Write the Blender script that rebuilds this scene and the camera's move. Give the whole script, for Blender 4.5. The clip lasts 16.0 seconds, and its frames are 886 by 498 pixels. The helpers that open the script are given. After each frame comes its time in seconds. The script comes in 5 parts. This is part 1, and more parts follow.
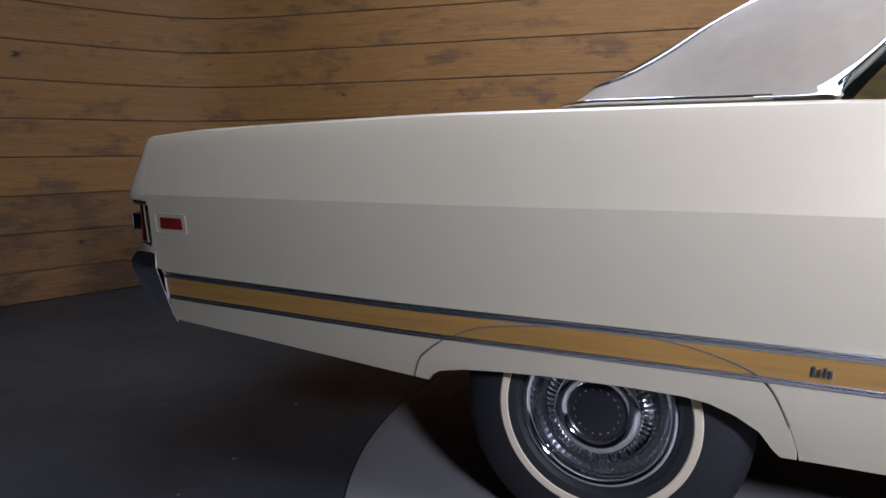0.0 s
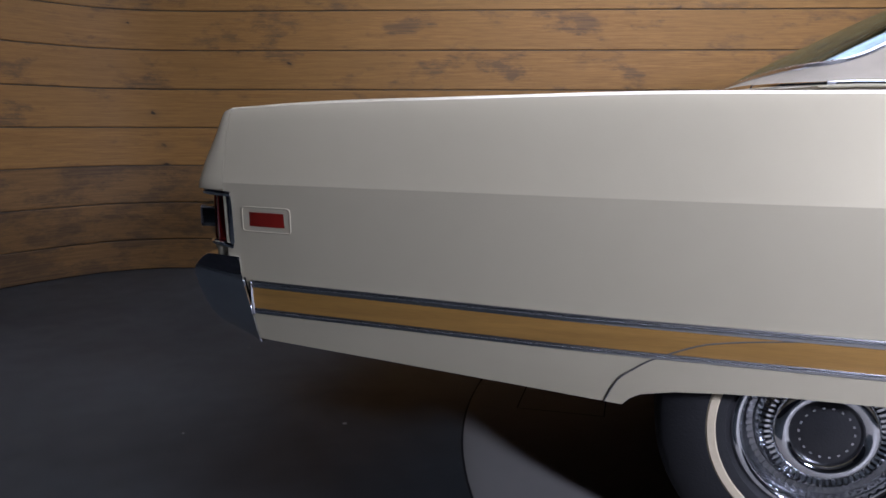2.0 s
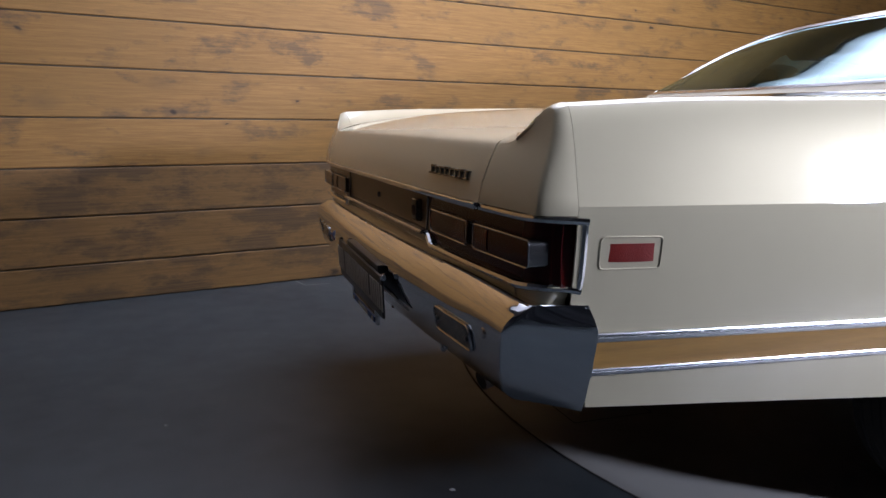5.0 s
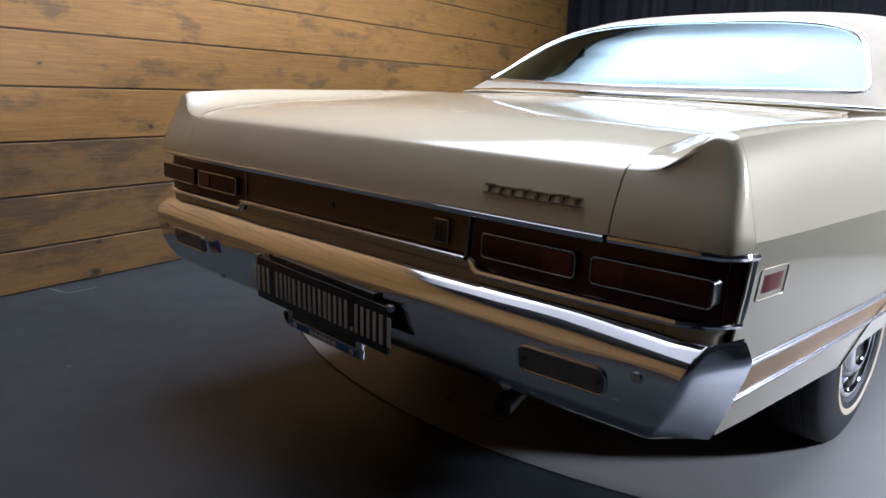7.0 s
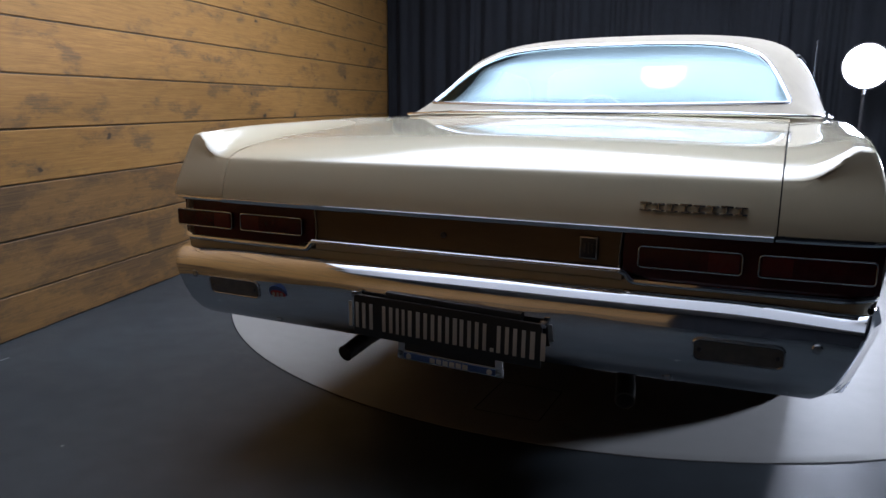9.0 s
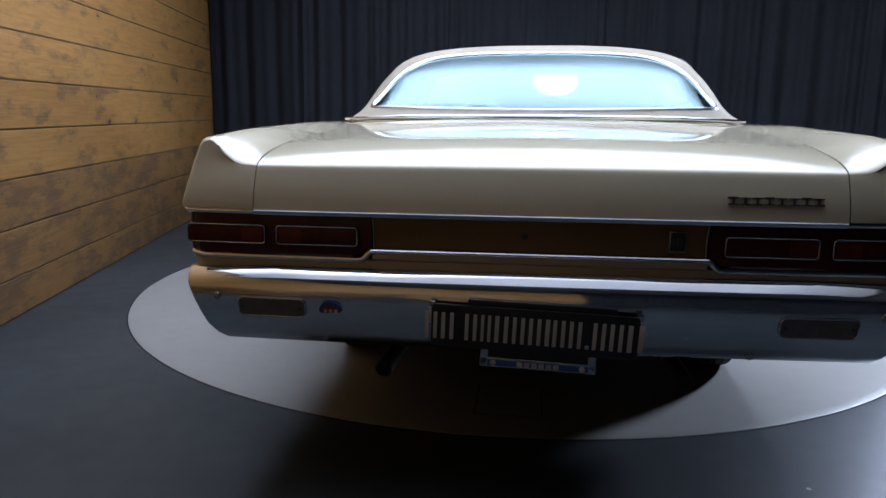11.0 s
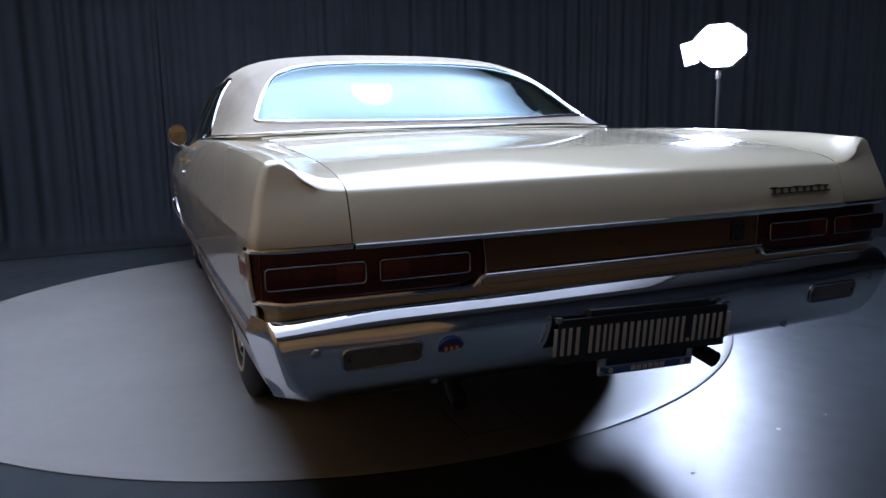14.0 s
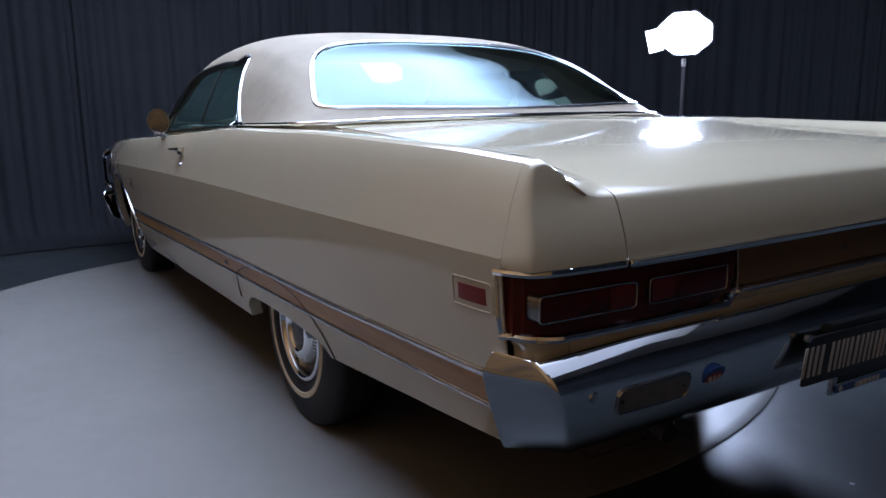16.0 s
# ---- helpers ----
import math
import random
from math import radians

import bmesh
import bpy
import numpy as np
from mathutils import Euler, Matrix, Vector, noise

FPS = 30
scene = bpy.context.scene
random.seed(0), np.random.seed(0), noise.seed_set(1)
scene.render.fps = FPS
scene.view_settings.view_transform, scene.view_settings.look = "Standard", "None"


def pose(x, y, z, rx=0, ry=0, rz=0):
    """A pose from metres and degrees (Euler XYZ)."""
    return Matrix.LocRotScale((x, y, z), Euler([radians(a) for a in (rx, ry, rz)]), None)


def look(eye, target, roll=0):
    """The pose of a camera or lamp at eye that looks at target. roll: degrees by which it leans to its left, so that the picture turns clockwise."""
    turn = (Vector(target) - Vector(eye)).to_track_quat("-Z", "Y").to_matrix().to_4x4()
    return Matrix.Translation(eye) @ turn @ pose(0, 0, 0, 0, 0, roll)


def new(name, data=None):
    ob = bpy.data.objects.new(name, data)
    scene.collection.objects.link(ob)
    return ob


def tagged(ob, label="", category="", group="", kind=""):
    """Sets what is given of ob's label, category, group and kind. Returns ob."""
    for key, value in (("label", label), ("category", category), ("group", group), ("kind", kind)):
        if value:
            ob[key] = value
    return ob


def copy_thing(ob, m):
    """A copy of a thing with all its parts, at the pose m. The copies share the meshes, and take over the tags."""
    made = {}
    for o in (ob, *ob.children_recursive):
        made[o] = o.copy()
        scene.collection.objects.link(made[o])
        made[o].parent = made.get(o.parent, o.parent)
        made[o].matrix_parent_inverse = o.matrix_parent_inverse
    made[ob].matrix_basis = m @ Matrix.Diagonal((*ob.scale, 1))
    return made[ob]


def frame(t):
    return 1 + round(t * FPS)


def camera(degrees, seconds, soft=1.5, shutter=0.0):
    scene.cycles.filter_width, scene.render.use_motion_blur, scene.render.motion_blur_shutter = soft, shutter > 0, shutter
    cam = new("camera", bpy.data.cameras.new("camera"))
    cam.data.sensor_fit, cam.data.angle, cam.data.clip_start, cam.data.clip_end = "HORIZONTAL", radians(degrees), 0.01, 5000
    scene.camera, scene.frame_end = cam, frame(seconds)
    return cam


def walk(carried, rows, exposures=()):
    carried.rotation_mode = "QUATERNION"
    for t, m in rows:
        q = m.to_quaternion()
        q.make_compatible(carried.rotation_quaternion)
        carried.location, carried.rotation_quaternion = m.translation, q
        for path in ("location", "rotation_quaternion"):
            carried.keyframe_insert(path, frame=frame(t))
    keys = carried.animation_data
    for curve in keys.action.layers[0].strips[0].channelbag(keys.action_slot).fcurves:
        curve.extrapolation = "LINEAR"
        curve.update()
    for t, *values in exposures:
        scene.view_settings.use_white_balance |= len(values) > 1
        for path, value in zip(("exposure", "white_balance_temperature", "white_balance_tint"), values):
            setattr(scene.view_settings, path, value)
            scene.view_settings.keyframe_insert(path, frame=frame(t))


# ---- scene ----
import collections

cam = camera(62.25, 16.0)
PATH = [
    (0, (1.894, -2.545, 0.969), (1.002, -0.773, 0.707), -0.88),
    (0.5, (1.745, -2.556, 0.957), (0.891, -0.772, 0.661), -0.92),
    (1, (1.519, -2.536, 0.971), (0.735, -0.722, 0.664), -0.74),
    (1.5, (1.309, -2.508, 0.969), (0.607, -0.663, 0.650), -0.18),
    (2, (1.047, -2.514, 0.988), (0.539, -0.608, 0.660), 0.23),
    (2.5, (0.840, -2.463, 0.968), (0.443, -0.532, 0.632), 0.15),
    (3, (0.584, -2.415, 0.978), (0.317, -0.466, 0.622), 0.06),
    (3.5, (0.330, -2.366, 0.977), (0.240, -0.401, 0.619), 0.94),
    (3.7, (0.213, -2.348, 0.988), (0.227, -0.379, 0.633), 0.83),
    (5.8, (-0.844, -1.797, 1.006), (0.076, -0.058, 0.650), 1.81),
    (6, (-0.897, -1.718, 0.996), (0.083, -0.012, 0.638), 2.21),
    (6.5, (-1.008, -1.535, 1.041), (0.281, -0.058, 0.644), 3.31),
    (7, (-1.122, -1.424, 1.091), (0.302, -0.091, 0.649), 2.95),
    (7.5, (-1.306, -1.302, 1.112), (0.239, -0.112, 0.666), 2.19),
    (8, (-1.473, -1.168, 1.130), (0.182, -0.132, 0.693), 0.90),
    (8.5, (-1.586, -0.963, 1.116), (0.131, -0.017, 0.718), 0.52),
    (9, (-1.698, -0.766, 1.118), (0.081, 0.061, 0.725), 0.52),
    (9.5, (-1.831, -0.572, 1.125), (0.015, 0.100, 0.752), 0.68),
    (10, (-1.879, -0.395, 1.114), (0.022, 0.114, 0.759), 1.78),
    (10.2, (-1.882, -0.317, 1.105), (0.033, 0.138, 0.748), 1.23),
    (12.3, (-1.868, 0.567, 1.089), (0.093, 0.438, 0.720), 0.27),
    (12.5, (-1.850, 0.654, 1.092), (0.105, 0.465, 0.718), -0.58),
    (13, (-1.786, 0.855, 1.106), (0.147, 0.489, 0.745), -0.64),
    (13.5, (-1.723, 1.045, 1.108), (0.162, 0.470, 0.767), -1.32),
    (14, (-1.584, 1.180, 1.090), (0.247, 0.448, 0.757), -0.96),
    (14.5, (-1.436, 1.307, 1.102), (0.354, 0.479, 0.772), -0.61),
    (15, (-1.277, 1.463, 1.102), (0.449, 0.511, 0.764), 0.23),
    (15.5, (-1.128, 1.627, 1.113), (0.548, 0.589, 0.777), 0.16),
    (16, (-0.939, 1.758, 1.111), (0.728, 0.719, 0.733), -0.49),
]
walk(cam, [(t, look(eye, target, roll)) for t, eye, target, roll in PATH], [(0.0, -0.42, 6220, 26), (0.5, -0.41, 6218, 26), (1.5, -0.19, 6216, 26), (3.7, 0.15, 6210, 26), (5.8, 0.69, 6240, 20), (8.0, 0.57, 6180, 19), (10.2, 0.29, 5980, 16), (12.3, 0.40, 5760, 19), (16.0, 0.36, 5600, 20)])

# ---- light ----
world = bpy.data.worlds.new("studio")
scene.world = world
world.use_nodes = True
world.node_tree.nodes["Background"].inputs[0].default_value = (0.6, 0.7, 1.0, 1)
world.node_tree.nodes["Background"].inputs[1].default_value = 0.025
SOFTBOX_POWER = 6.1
LAMP_POWER_FRONT = 6
LAMP_POWER_SIDE = 46


def area_lamp(name, size, power, m, colour=(1, 1, 1), shape="DISK", spread=180):
    data = bpy.data.lights.new(name, "AREA")
    data.shape, data.size, data.energy, data.color = shape, size, power, colour
    data.spread = radians(spread)
    ob = new(name, data)
    ob.matrix_world = m
    return ob


# ---- materials ----
def material(name, colour, rough=0.5, metal=0.0, coat=0.0, spec=0.5, vary=0.0, scale=8.0, bump=0.0, bump_scale=200.0,
             rough_vary=0.0, tone=None, coords="Object", stretch=(1, 1, 1)):
    """Principled material with two scales of tone variation and a fine relief."""
    mat = bpy.data.materials.new(name)
    mat.use_nodes = True
    nt = mat.node_tree
    b = nt.nodes["Principled BSDF"]
    b.inputs["Base Color"].default_value = (*colour, 1)
    b.inputs["Roughness"].default_value = rough
    b.inputs["Metallic"].default_value = metal
    b.inputs["Coat Weight"].default_value = coat
    b.inputs["Coat Roughness"].default_value = 0.045
    b.inputs["Coat IOR"].default_value = 1.6
    b.inputs["Specular IOR Level"].default_value = spec
    if vary or bump or rough_vary:
        tc = nt.nodes.new("ShaderNodeTexCoord")
        mp = nt.nodes.new("ShaderNodeMapping")
        mp.inputs["Scale"].default_value = stretch
        nt.links.new(tc.outputs[coords], mp.inputs[0])
    if vary:
        big, small = nt.nodes.new("ShaderNodeTexNoise"), nt.nodes.new("ShaderNodeTexNoise")
        big.inputs["Scale"].default_value, small.inputs["Scale"].default_value = scale, scale * 9
        big.inputs["Detail"].default_value = small.inputs["Detail"].default_value = 4
        add = nt.nodes.new("ShaderNodeMath")
        add.operation = "MULTIPLY_ADD"
        add.inputs[1].default_value = 0.45
        nt.links.new(mp.outputs[0], big.inputs[0])
        nt.links.new(mp.outputs[0], small.inputs[0])
        nt.links.new(small.outputs[0], add.inputs[0])
        nt.links.new(big.outputs[0], add.inputs[2])
        ramp = nt.nodes.new("ShaderNodeMapRange")
        ramp.inputs[1].default_value, ramp.inputs[2].default_value = 0.45, 1.0
        nt.links.new(add.outputs[0], ramp.inputs[0])
        mix = nt.nodes.new("ShaderNodeMix")
        mix.data_type = "RGBA"
        tone = tone or tuple(c * (1 - vary) for c in colour)
        mix.inputs[6].default_value, mix.inputs[7].default_value = (*colour, 1), (*tone, 1)
        nt.links.new(ramp.outputs[0], mix.inputs[0])
        nt.links.new(mix.outputs[2], b.inputs["Base Color"])
        if rough_vary:
            rr = nt.nodes.new("ShaderNodeMapRange")
            rr.inputs[1].default_value, rr.inputs[2].default_value = 0.4, 1.0
            rr.inputs[3].default_value, rr.inputs[4].default_value = rough - rough_vary, rough + rough_vary
            nt.links.new(add.outputs[0], rr.inputs[0])
            nt.links.new(rr.outputs[0], b.inputs["Roughness"])
    if bump:
        n = nt.nodes.new("ShaderNodeTexNoise")
        n.inputs["Scale"].default_value, n.inputs["Detail"].default_value = bump_scale, 3
        bp = nt.nodes.new("ShaderNodeBump")
        bp.inputs["Strength"].default_value, bp.inputs["Distance"].default_value = bump, 0.002
        nt.links.new(mp.outputs[0], n.inputs[0])
        nt.links.new(n.outputs[0], bp.inputs["Height"])
        nt.links.new(bp.outputs[0], b.inputs["Normal"])
    return mat


def glass(name, tint, ior=1.5):
    """A tinted pane: clear through, mirror-like towards grazing angles."""
    mat = bpy.data.materials.new(name)
    mat.use_nodes = True
    nt = mat.node_tree
    nt.nodes.clear()
    out, mix = nt.nodes.new("ShaderNodeOutputMaterial"), nt.nodes.new("ShaderNodeMixShader")
    clear, gloss, fr = nt.nodes.new("ShaderNodeBsdfTransparent"), nt.nodes.new("ShaderNodeBsdfGlossy"), nt.nodes.new("ShaderNodeFresnel")
    clear.inputs[0].default_value = (*tint, 1)
    gloss.inputs["Color"].default_value = (0.68, 0.91, 0.97, 1)
    gloss.inputs["Roughness"].default_value = 0.05
    fr.inputs[0].default_value = ior
    nt.links.new(fr.outputs[0], mix.inputs[0])
    nt.links.new(clear.outputs[0], mix.inputs[1])
    nt.links.new(gloss.outputs[0], mix.inputs[2])
    nt.links.new(mix.outputs[0], out.inputs[0])
    return mat


def emitter(name, colour, strength):
    mat = bpy.data.materials.new(name)
    mat.use_nodes = True
    b = mat.node_tree.nodes["Principled BSDF"]
    b.inputs["Base Color"].default_value = (0.8, 0.8, 0.8, 1)
    b.inputs["Emission Color"].default_value = (*colour, 1)
    b.inputs["Emission Strength"].default_value = strength
    return mat


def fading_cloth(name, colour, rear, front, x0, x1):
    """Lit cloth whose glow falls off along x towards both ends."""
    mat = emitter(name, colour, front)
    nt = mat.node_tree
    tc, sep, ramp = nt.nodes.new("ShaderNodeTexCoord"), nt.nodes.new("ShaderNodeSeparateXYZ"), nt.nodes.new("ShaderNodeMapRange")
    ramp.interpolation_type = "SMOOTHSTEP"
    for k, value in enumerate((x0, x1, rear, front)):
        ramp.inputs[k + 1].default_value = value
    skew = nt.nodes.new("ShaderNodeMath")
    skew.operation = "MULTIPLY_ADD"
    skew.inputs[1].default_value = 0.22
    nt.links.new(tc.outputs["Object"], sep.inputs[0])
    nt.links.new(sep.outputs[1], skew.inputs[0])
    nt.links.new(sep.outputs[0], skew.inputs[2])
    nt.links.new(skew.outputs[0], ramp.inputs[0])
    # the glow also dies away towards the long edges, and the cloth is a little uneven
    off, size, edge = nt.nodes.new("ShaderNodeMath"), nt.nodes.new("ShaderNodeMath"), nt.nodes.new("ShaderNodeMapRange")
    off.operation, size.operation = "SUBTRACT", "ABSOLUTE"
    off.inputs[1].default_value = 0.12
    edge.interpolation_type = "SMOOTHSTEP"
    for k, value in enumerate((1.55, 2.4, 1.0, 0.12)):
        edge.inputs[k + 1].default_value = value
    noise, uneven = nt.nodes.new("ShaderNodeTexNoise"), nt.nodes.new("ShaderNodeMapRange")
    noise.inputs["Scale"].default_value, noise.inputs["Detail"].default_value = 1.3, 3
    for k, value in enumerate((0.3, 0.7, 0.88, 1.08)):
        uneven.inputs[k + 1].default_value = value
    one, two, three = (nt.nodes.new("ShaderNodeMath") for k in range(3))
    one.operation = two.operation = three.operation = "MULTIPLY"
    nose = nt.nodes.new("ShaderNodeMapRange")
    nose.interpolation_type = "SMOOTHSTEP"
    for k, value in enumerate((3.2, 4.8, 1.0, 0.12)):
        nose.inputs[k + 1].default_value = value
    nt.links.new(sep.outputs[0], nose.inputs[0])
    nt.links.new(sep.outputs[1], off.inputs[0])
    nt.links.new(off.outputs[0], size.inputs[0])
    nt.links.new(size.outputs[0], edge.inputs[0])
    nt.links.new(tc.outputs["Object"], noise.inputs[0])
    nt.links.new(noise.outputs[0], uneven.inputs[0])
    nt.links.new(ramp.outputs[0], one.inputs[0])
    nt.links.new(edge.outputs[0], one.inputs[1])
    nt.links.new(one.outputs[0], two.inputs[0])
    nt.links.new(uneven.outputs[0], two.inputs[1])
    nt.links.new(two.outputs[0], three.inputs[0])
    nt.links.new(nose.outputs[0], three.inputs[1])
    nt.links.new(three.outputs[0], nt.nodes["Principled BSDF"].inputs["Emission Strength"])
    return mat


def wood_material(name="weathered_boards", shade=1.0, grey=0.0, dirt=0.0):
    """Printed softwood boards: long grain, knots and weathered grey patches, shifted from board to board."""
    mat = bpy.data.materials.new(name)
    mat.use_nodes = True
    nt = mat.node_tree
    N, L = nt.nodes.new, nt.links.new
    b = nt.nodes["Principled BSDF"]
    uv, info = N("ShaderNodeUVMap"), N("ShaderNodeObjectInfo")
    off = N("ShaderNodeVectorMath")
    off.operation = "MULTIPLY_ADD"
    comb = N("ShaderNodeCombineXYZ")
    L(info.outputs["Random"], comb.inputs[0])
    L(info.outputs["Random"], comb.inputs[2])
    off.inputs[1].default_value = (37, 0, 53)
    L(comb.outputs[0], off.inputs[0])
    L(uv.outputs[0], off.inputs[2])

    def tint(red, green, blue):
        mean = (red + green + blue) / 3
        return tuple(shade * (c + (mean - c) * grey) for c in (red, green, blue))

    def noise_at(sx, sy, scale, detail=4, rough=0.55, dist=0.0):
        mp, n = N("ShaderNodeMapping"), N("ShaderNodeTexNoise")
        mp.inputs["Scale"].default_value = (sx, sy, 1)
        n.inputs["Scale"].default_value, n.inputs["Detail"].default_value = scale, detail
        n.inputs["Roughness"].default_value, n.inputs["Distortion"].default_value = rough, dist
        L(off.outputs[0], mp.inputs[0])
        L(mp.outputs[0], n.inputs[0])
        return n.outputs[0]

    def span(value, a, c, lo=0.0, hi=1.0):
        r = N("ShaderNodeMapRange")
        r.inputs[1].default_value, r.inputs[2].default_value = a, c
        r.inputs[3].default_value, r.inputs[4].default_value = lo, hi
        L(value, r.inputs[0])
        return r.outputs[0]

    def blend(fac, a, c):
        m = N("ShaderNodeMix")
        m.data_type = "RGBA"
        for value, slot in ((fac, 0), (a, 6), (c, 7)):
            if isinstance(value, tuple):
                m.inputs[slot].default_value = (*value, 1)
            else:
                L(value, m.inputs[slot])
        return m.outputs[2]

    def times(a, c):
        m = N("ShaderNodeMath")
        m.operation = "MULTIPLY"
        L(a, m.inputs[0])
        L(c, m.inputs[1])
        return m.outputs[0]

    grain = noise_at(1.2, 26, 3.0, 6, 0.65, 0.4)
    fine = noise_at(3, 120, 3.0, 3)
    tone = noise_at(0.55, 1.5, 1.4, 2)
    stain = noise_at(1.35, 3.2, 1.9, 8, 0.70)
    streak = noise_at(1.4, 60, 2.4, 4)
    col = blend(span(grain, 0.35, 0.68), tint(0.50, 0.255, 0.068), tint(0.35, 0.170, 0.041))
    col = blend(span(fine, 0.45, 0.72, 0, 0.55), col, tint(0.24, 0.112, 0.036))
    col = blend(span(tone, 0.4, 0.7, 0, 0.45), col, tint(0.37, 0.192, 0.054))
    # dirt lowers the stain threshold, so more of the board turns dark
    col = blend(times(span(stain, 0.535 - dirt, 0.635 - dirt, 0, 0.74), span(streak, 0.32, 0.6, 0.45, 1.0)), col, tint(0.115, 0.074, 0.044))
    mp, vor = N("ShaderNodeMapping"), N("ShaderNodeTexVoronoi")
    mp.inputs["Scale"].default_value = (1.0, 1.75, 1)
    vor.inputs["Scale"].default_value = 3.5
    L(off.outputs[0], mp.inputs[0])
    warp = N("ShaderNodeVectorMath")
    warp.operation = "MULTIPLY_ADD"
    warp.inputs[1].default_value = (0.10, 0.10, 0)
    wn = N("ShaderNodeTexNoise")
    wn.inputs["Scale"].default_value = 11
    L(mp.outputs[0], wn.inputs[0])
    L(wn.outputs[1], warp.inputs[0])
    L(mp.outputs[0], warp.inputs[2])
    L(warp.outputs[0], vor.inputs["Vector"])
    sep = N("ShaderNodeSeparateColor")
    L(vor.outputs["Color"], sep.inputs[0])
    size = span(sep.outputs[0], 0.25, 1.0, 0.03, 0.115)
    near = N("ShaderNodeMath")
    near.operation = "DIVIDE"
    L(vor.outputs["Distance"], near.inputs[0])
    L(size, near.inputs[1])
    knot = span(near.outputs[0], 0.55, 1.25, 1, 0)
    halo = span(near.outputs[0], 1.0, 3.6, 0.45, 0)
    has = span(sep.outputs[1], 0.20, 0.24)
    col = blend(times(halo, has), col, tint(0.22, 0.12, 0.05))
    col = blend(times(knot, has), col, tint(0.065, 0.04, 0.025))
    L(col, b.inputs["Base Color"])
    b.inputs["Roughness"].default_value = 0.62
    b.inputs["Specular IOR Level"].default_value = 0.25
    bp = N("ShaderNodeBump")
    bp.inputs["Strength"].default_value, bp.inputs["Distance"].default_value = 0.25, 0.002
    L(fine, bp.inputs["Height"])
    L(bp.outputs[0], b.inputs["Normal"])
    return mat


PAINT = material("beige_paint", (0.44, 0.389, 0.275), 0.45, 0.15, 1.0, 0.0, 0.05, 1.5, 0.0)
VINYL = material("vinyl_roof", (0.262, 0.225, 0.163), 0.62, 0, 0, 0.22, 0.26, 3.0, 0.45, 420)
CHROME = material("chrome", (0.80, 0.81, 0.83), 0.06, 1.0, 0, 0.5, 0.06, 6, 0.0, rough_vary=0.03)
CAP_DISH = material("cap_dish_grey", (0.42, 0.43, 0.45), 0.22, 1.0, 0, 0.5, 0.25, 20)
EMBLEM = material("aged_emblem", (0.33, 0.325, 0.32), 0.22, 1.0, 0, 0.5, 0.3, 60)
TRIM = material("brushed_trim", (0.62, 0.625, 0.64), 0.24, 1.0, 0, 0.5, 0.1, 12)
DULL_CHROME = material("dull_chrome", (0.55, 0.56, 0.58), 0.25, 1.0, 0, 0.5, 0.2, 30)
GOLD = material("woodgrain_insert", (0.34, 0.18, 0.045), 0.38, 0.1, 0.2, 0.5, 0.35, 3, 0.15, 300, stretch=(1, 8, 14))
TAIL_PANEL = material("bronze_panel", (0.135, 0.079, 0.032), 0.34, 0.15, 0.08, 0.4, 0.25, 2, stretch=(1, 2, 10))
RED = material("red_lens", (0.046, 0.0036, 0.003), 0.22, 0, 0.12, 0.3, 0.35, 30, 0.3, 260)
RED_BRIGHT = material("red_reflector", (0.16, 0.010, 0.006), 0.38, 0, 0.04, 0.3, 0.2, 40, 0.5, 380)
RED_DEEP = material("red_lamp_core", (0.080, 0.006, 0.005), 0.2, 0, 0.15, 0.35, 0.2, 40, 0.5, 380)
DARK_RED = material("dark_red_housing", (0.055, 0.006, 0.006), 0.25, 0, 0.08, 0.3, 0.3, 10)
BLACK = material("black_plastic", (0.012, 0.012, 0.013), 0.35, 0, 0, 0.5, 0.3, 20, 0.2, 200)
DARK = material("dark_underbody", (0.025, 0.024, 0.023), 0.8, 0, 0, 0.3, 0.4, 6, 0.4, 60)
RUST = material("exhaust_steel", (0.10, 0.085, 0.075), 0.5, 0.8, 0, 0.5, 0.5, 20, 0.4, 120)
TYRE = material("tyre_rubber", (0.011, 0.011, 0.012), 0.62, 0, 0, 0.35, 0.3, 14, 0.4, 160)
WHITEWALL = material("whitewall", (0.50, 0.42, 0.29), 0.6, 0, 0, 0.3, 0.14, 12, 0.15, 160)
SMOKE_LENS = material("backup_lens", (0.11, 0.10, 0.085), 0.25, 0, 0.4, 0.5, 0.3, 40, 0.6, 300)
TRIM_CLOTH = material("tan_interior", (0.20, 0.155, 0.10), 0.75, 0, 0, 0.3, 0.25, 6, 0.4, 150)
DARK_CLOTH = material("dark_interior", (0.11, 0.10, 0.085), 0.8, 0, 0, 0.3, 0.3, 8, 0.3, 150)
WHITE_PRINT = material("worn_white_print", (0.48, 0.465, 0.43), 0.5, 0, 0, 0.4, 0.12, 30)
BLUE_PRINT = material("blue_print", (0.04, 0.09, 0.25), 0.5, 0, 0, 0.4, 0.15, 30)
RED_PRINT = material("red_print", (0.35, 0.03, 0.04), 0.5, 0, 0, 0.4, 0.15, 30)
FLOOR = material("dark_floor_paint", (0.037, 0.0437, 0.0467), 0.36, 0, 0, 0.17, 0.35, 0.9, 0.22, 420, 0.07, (0.020, 0.0228, 0.0245))
TABLE = material("turntable_paint", (0.205, 0.196, 0.180), 0.42, 0, 0, 0.16, 0.10, 1.4, 0.20, 420, 0.05)
SEAM_GREY = material("worn_joint_sealer", (0.11, 0.105, 0.095), 0.8, 0, 0, 0.3, 0.4, 30)
GAP = material("dark_gap", (0.006, 0.006, 0.006), 0.9)
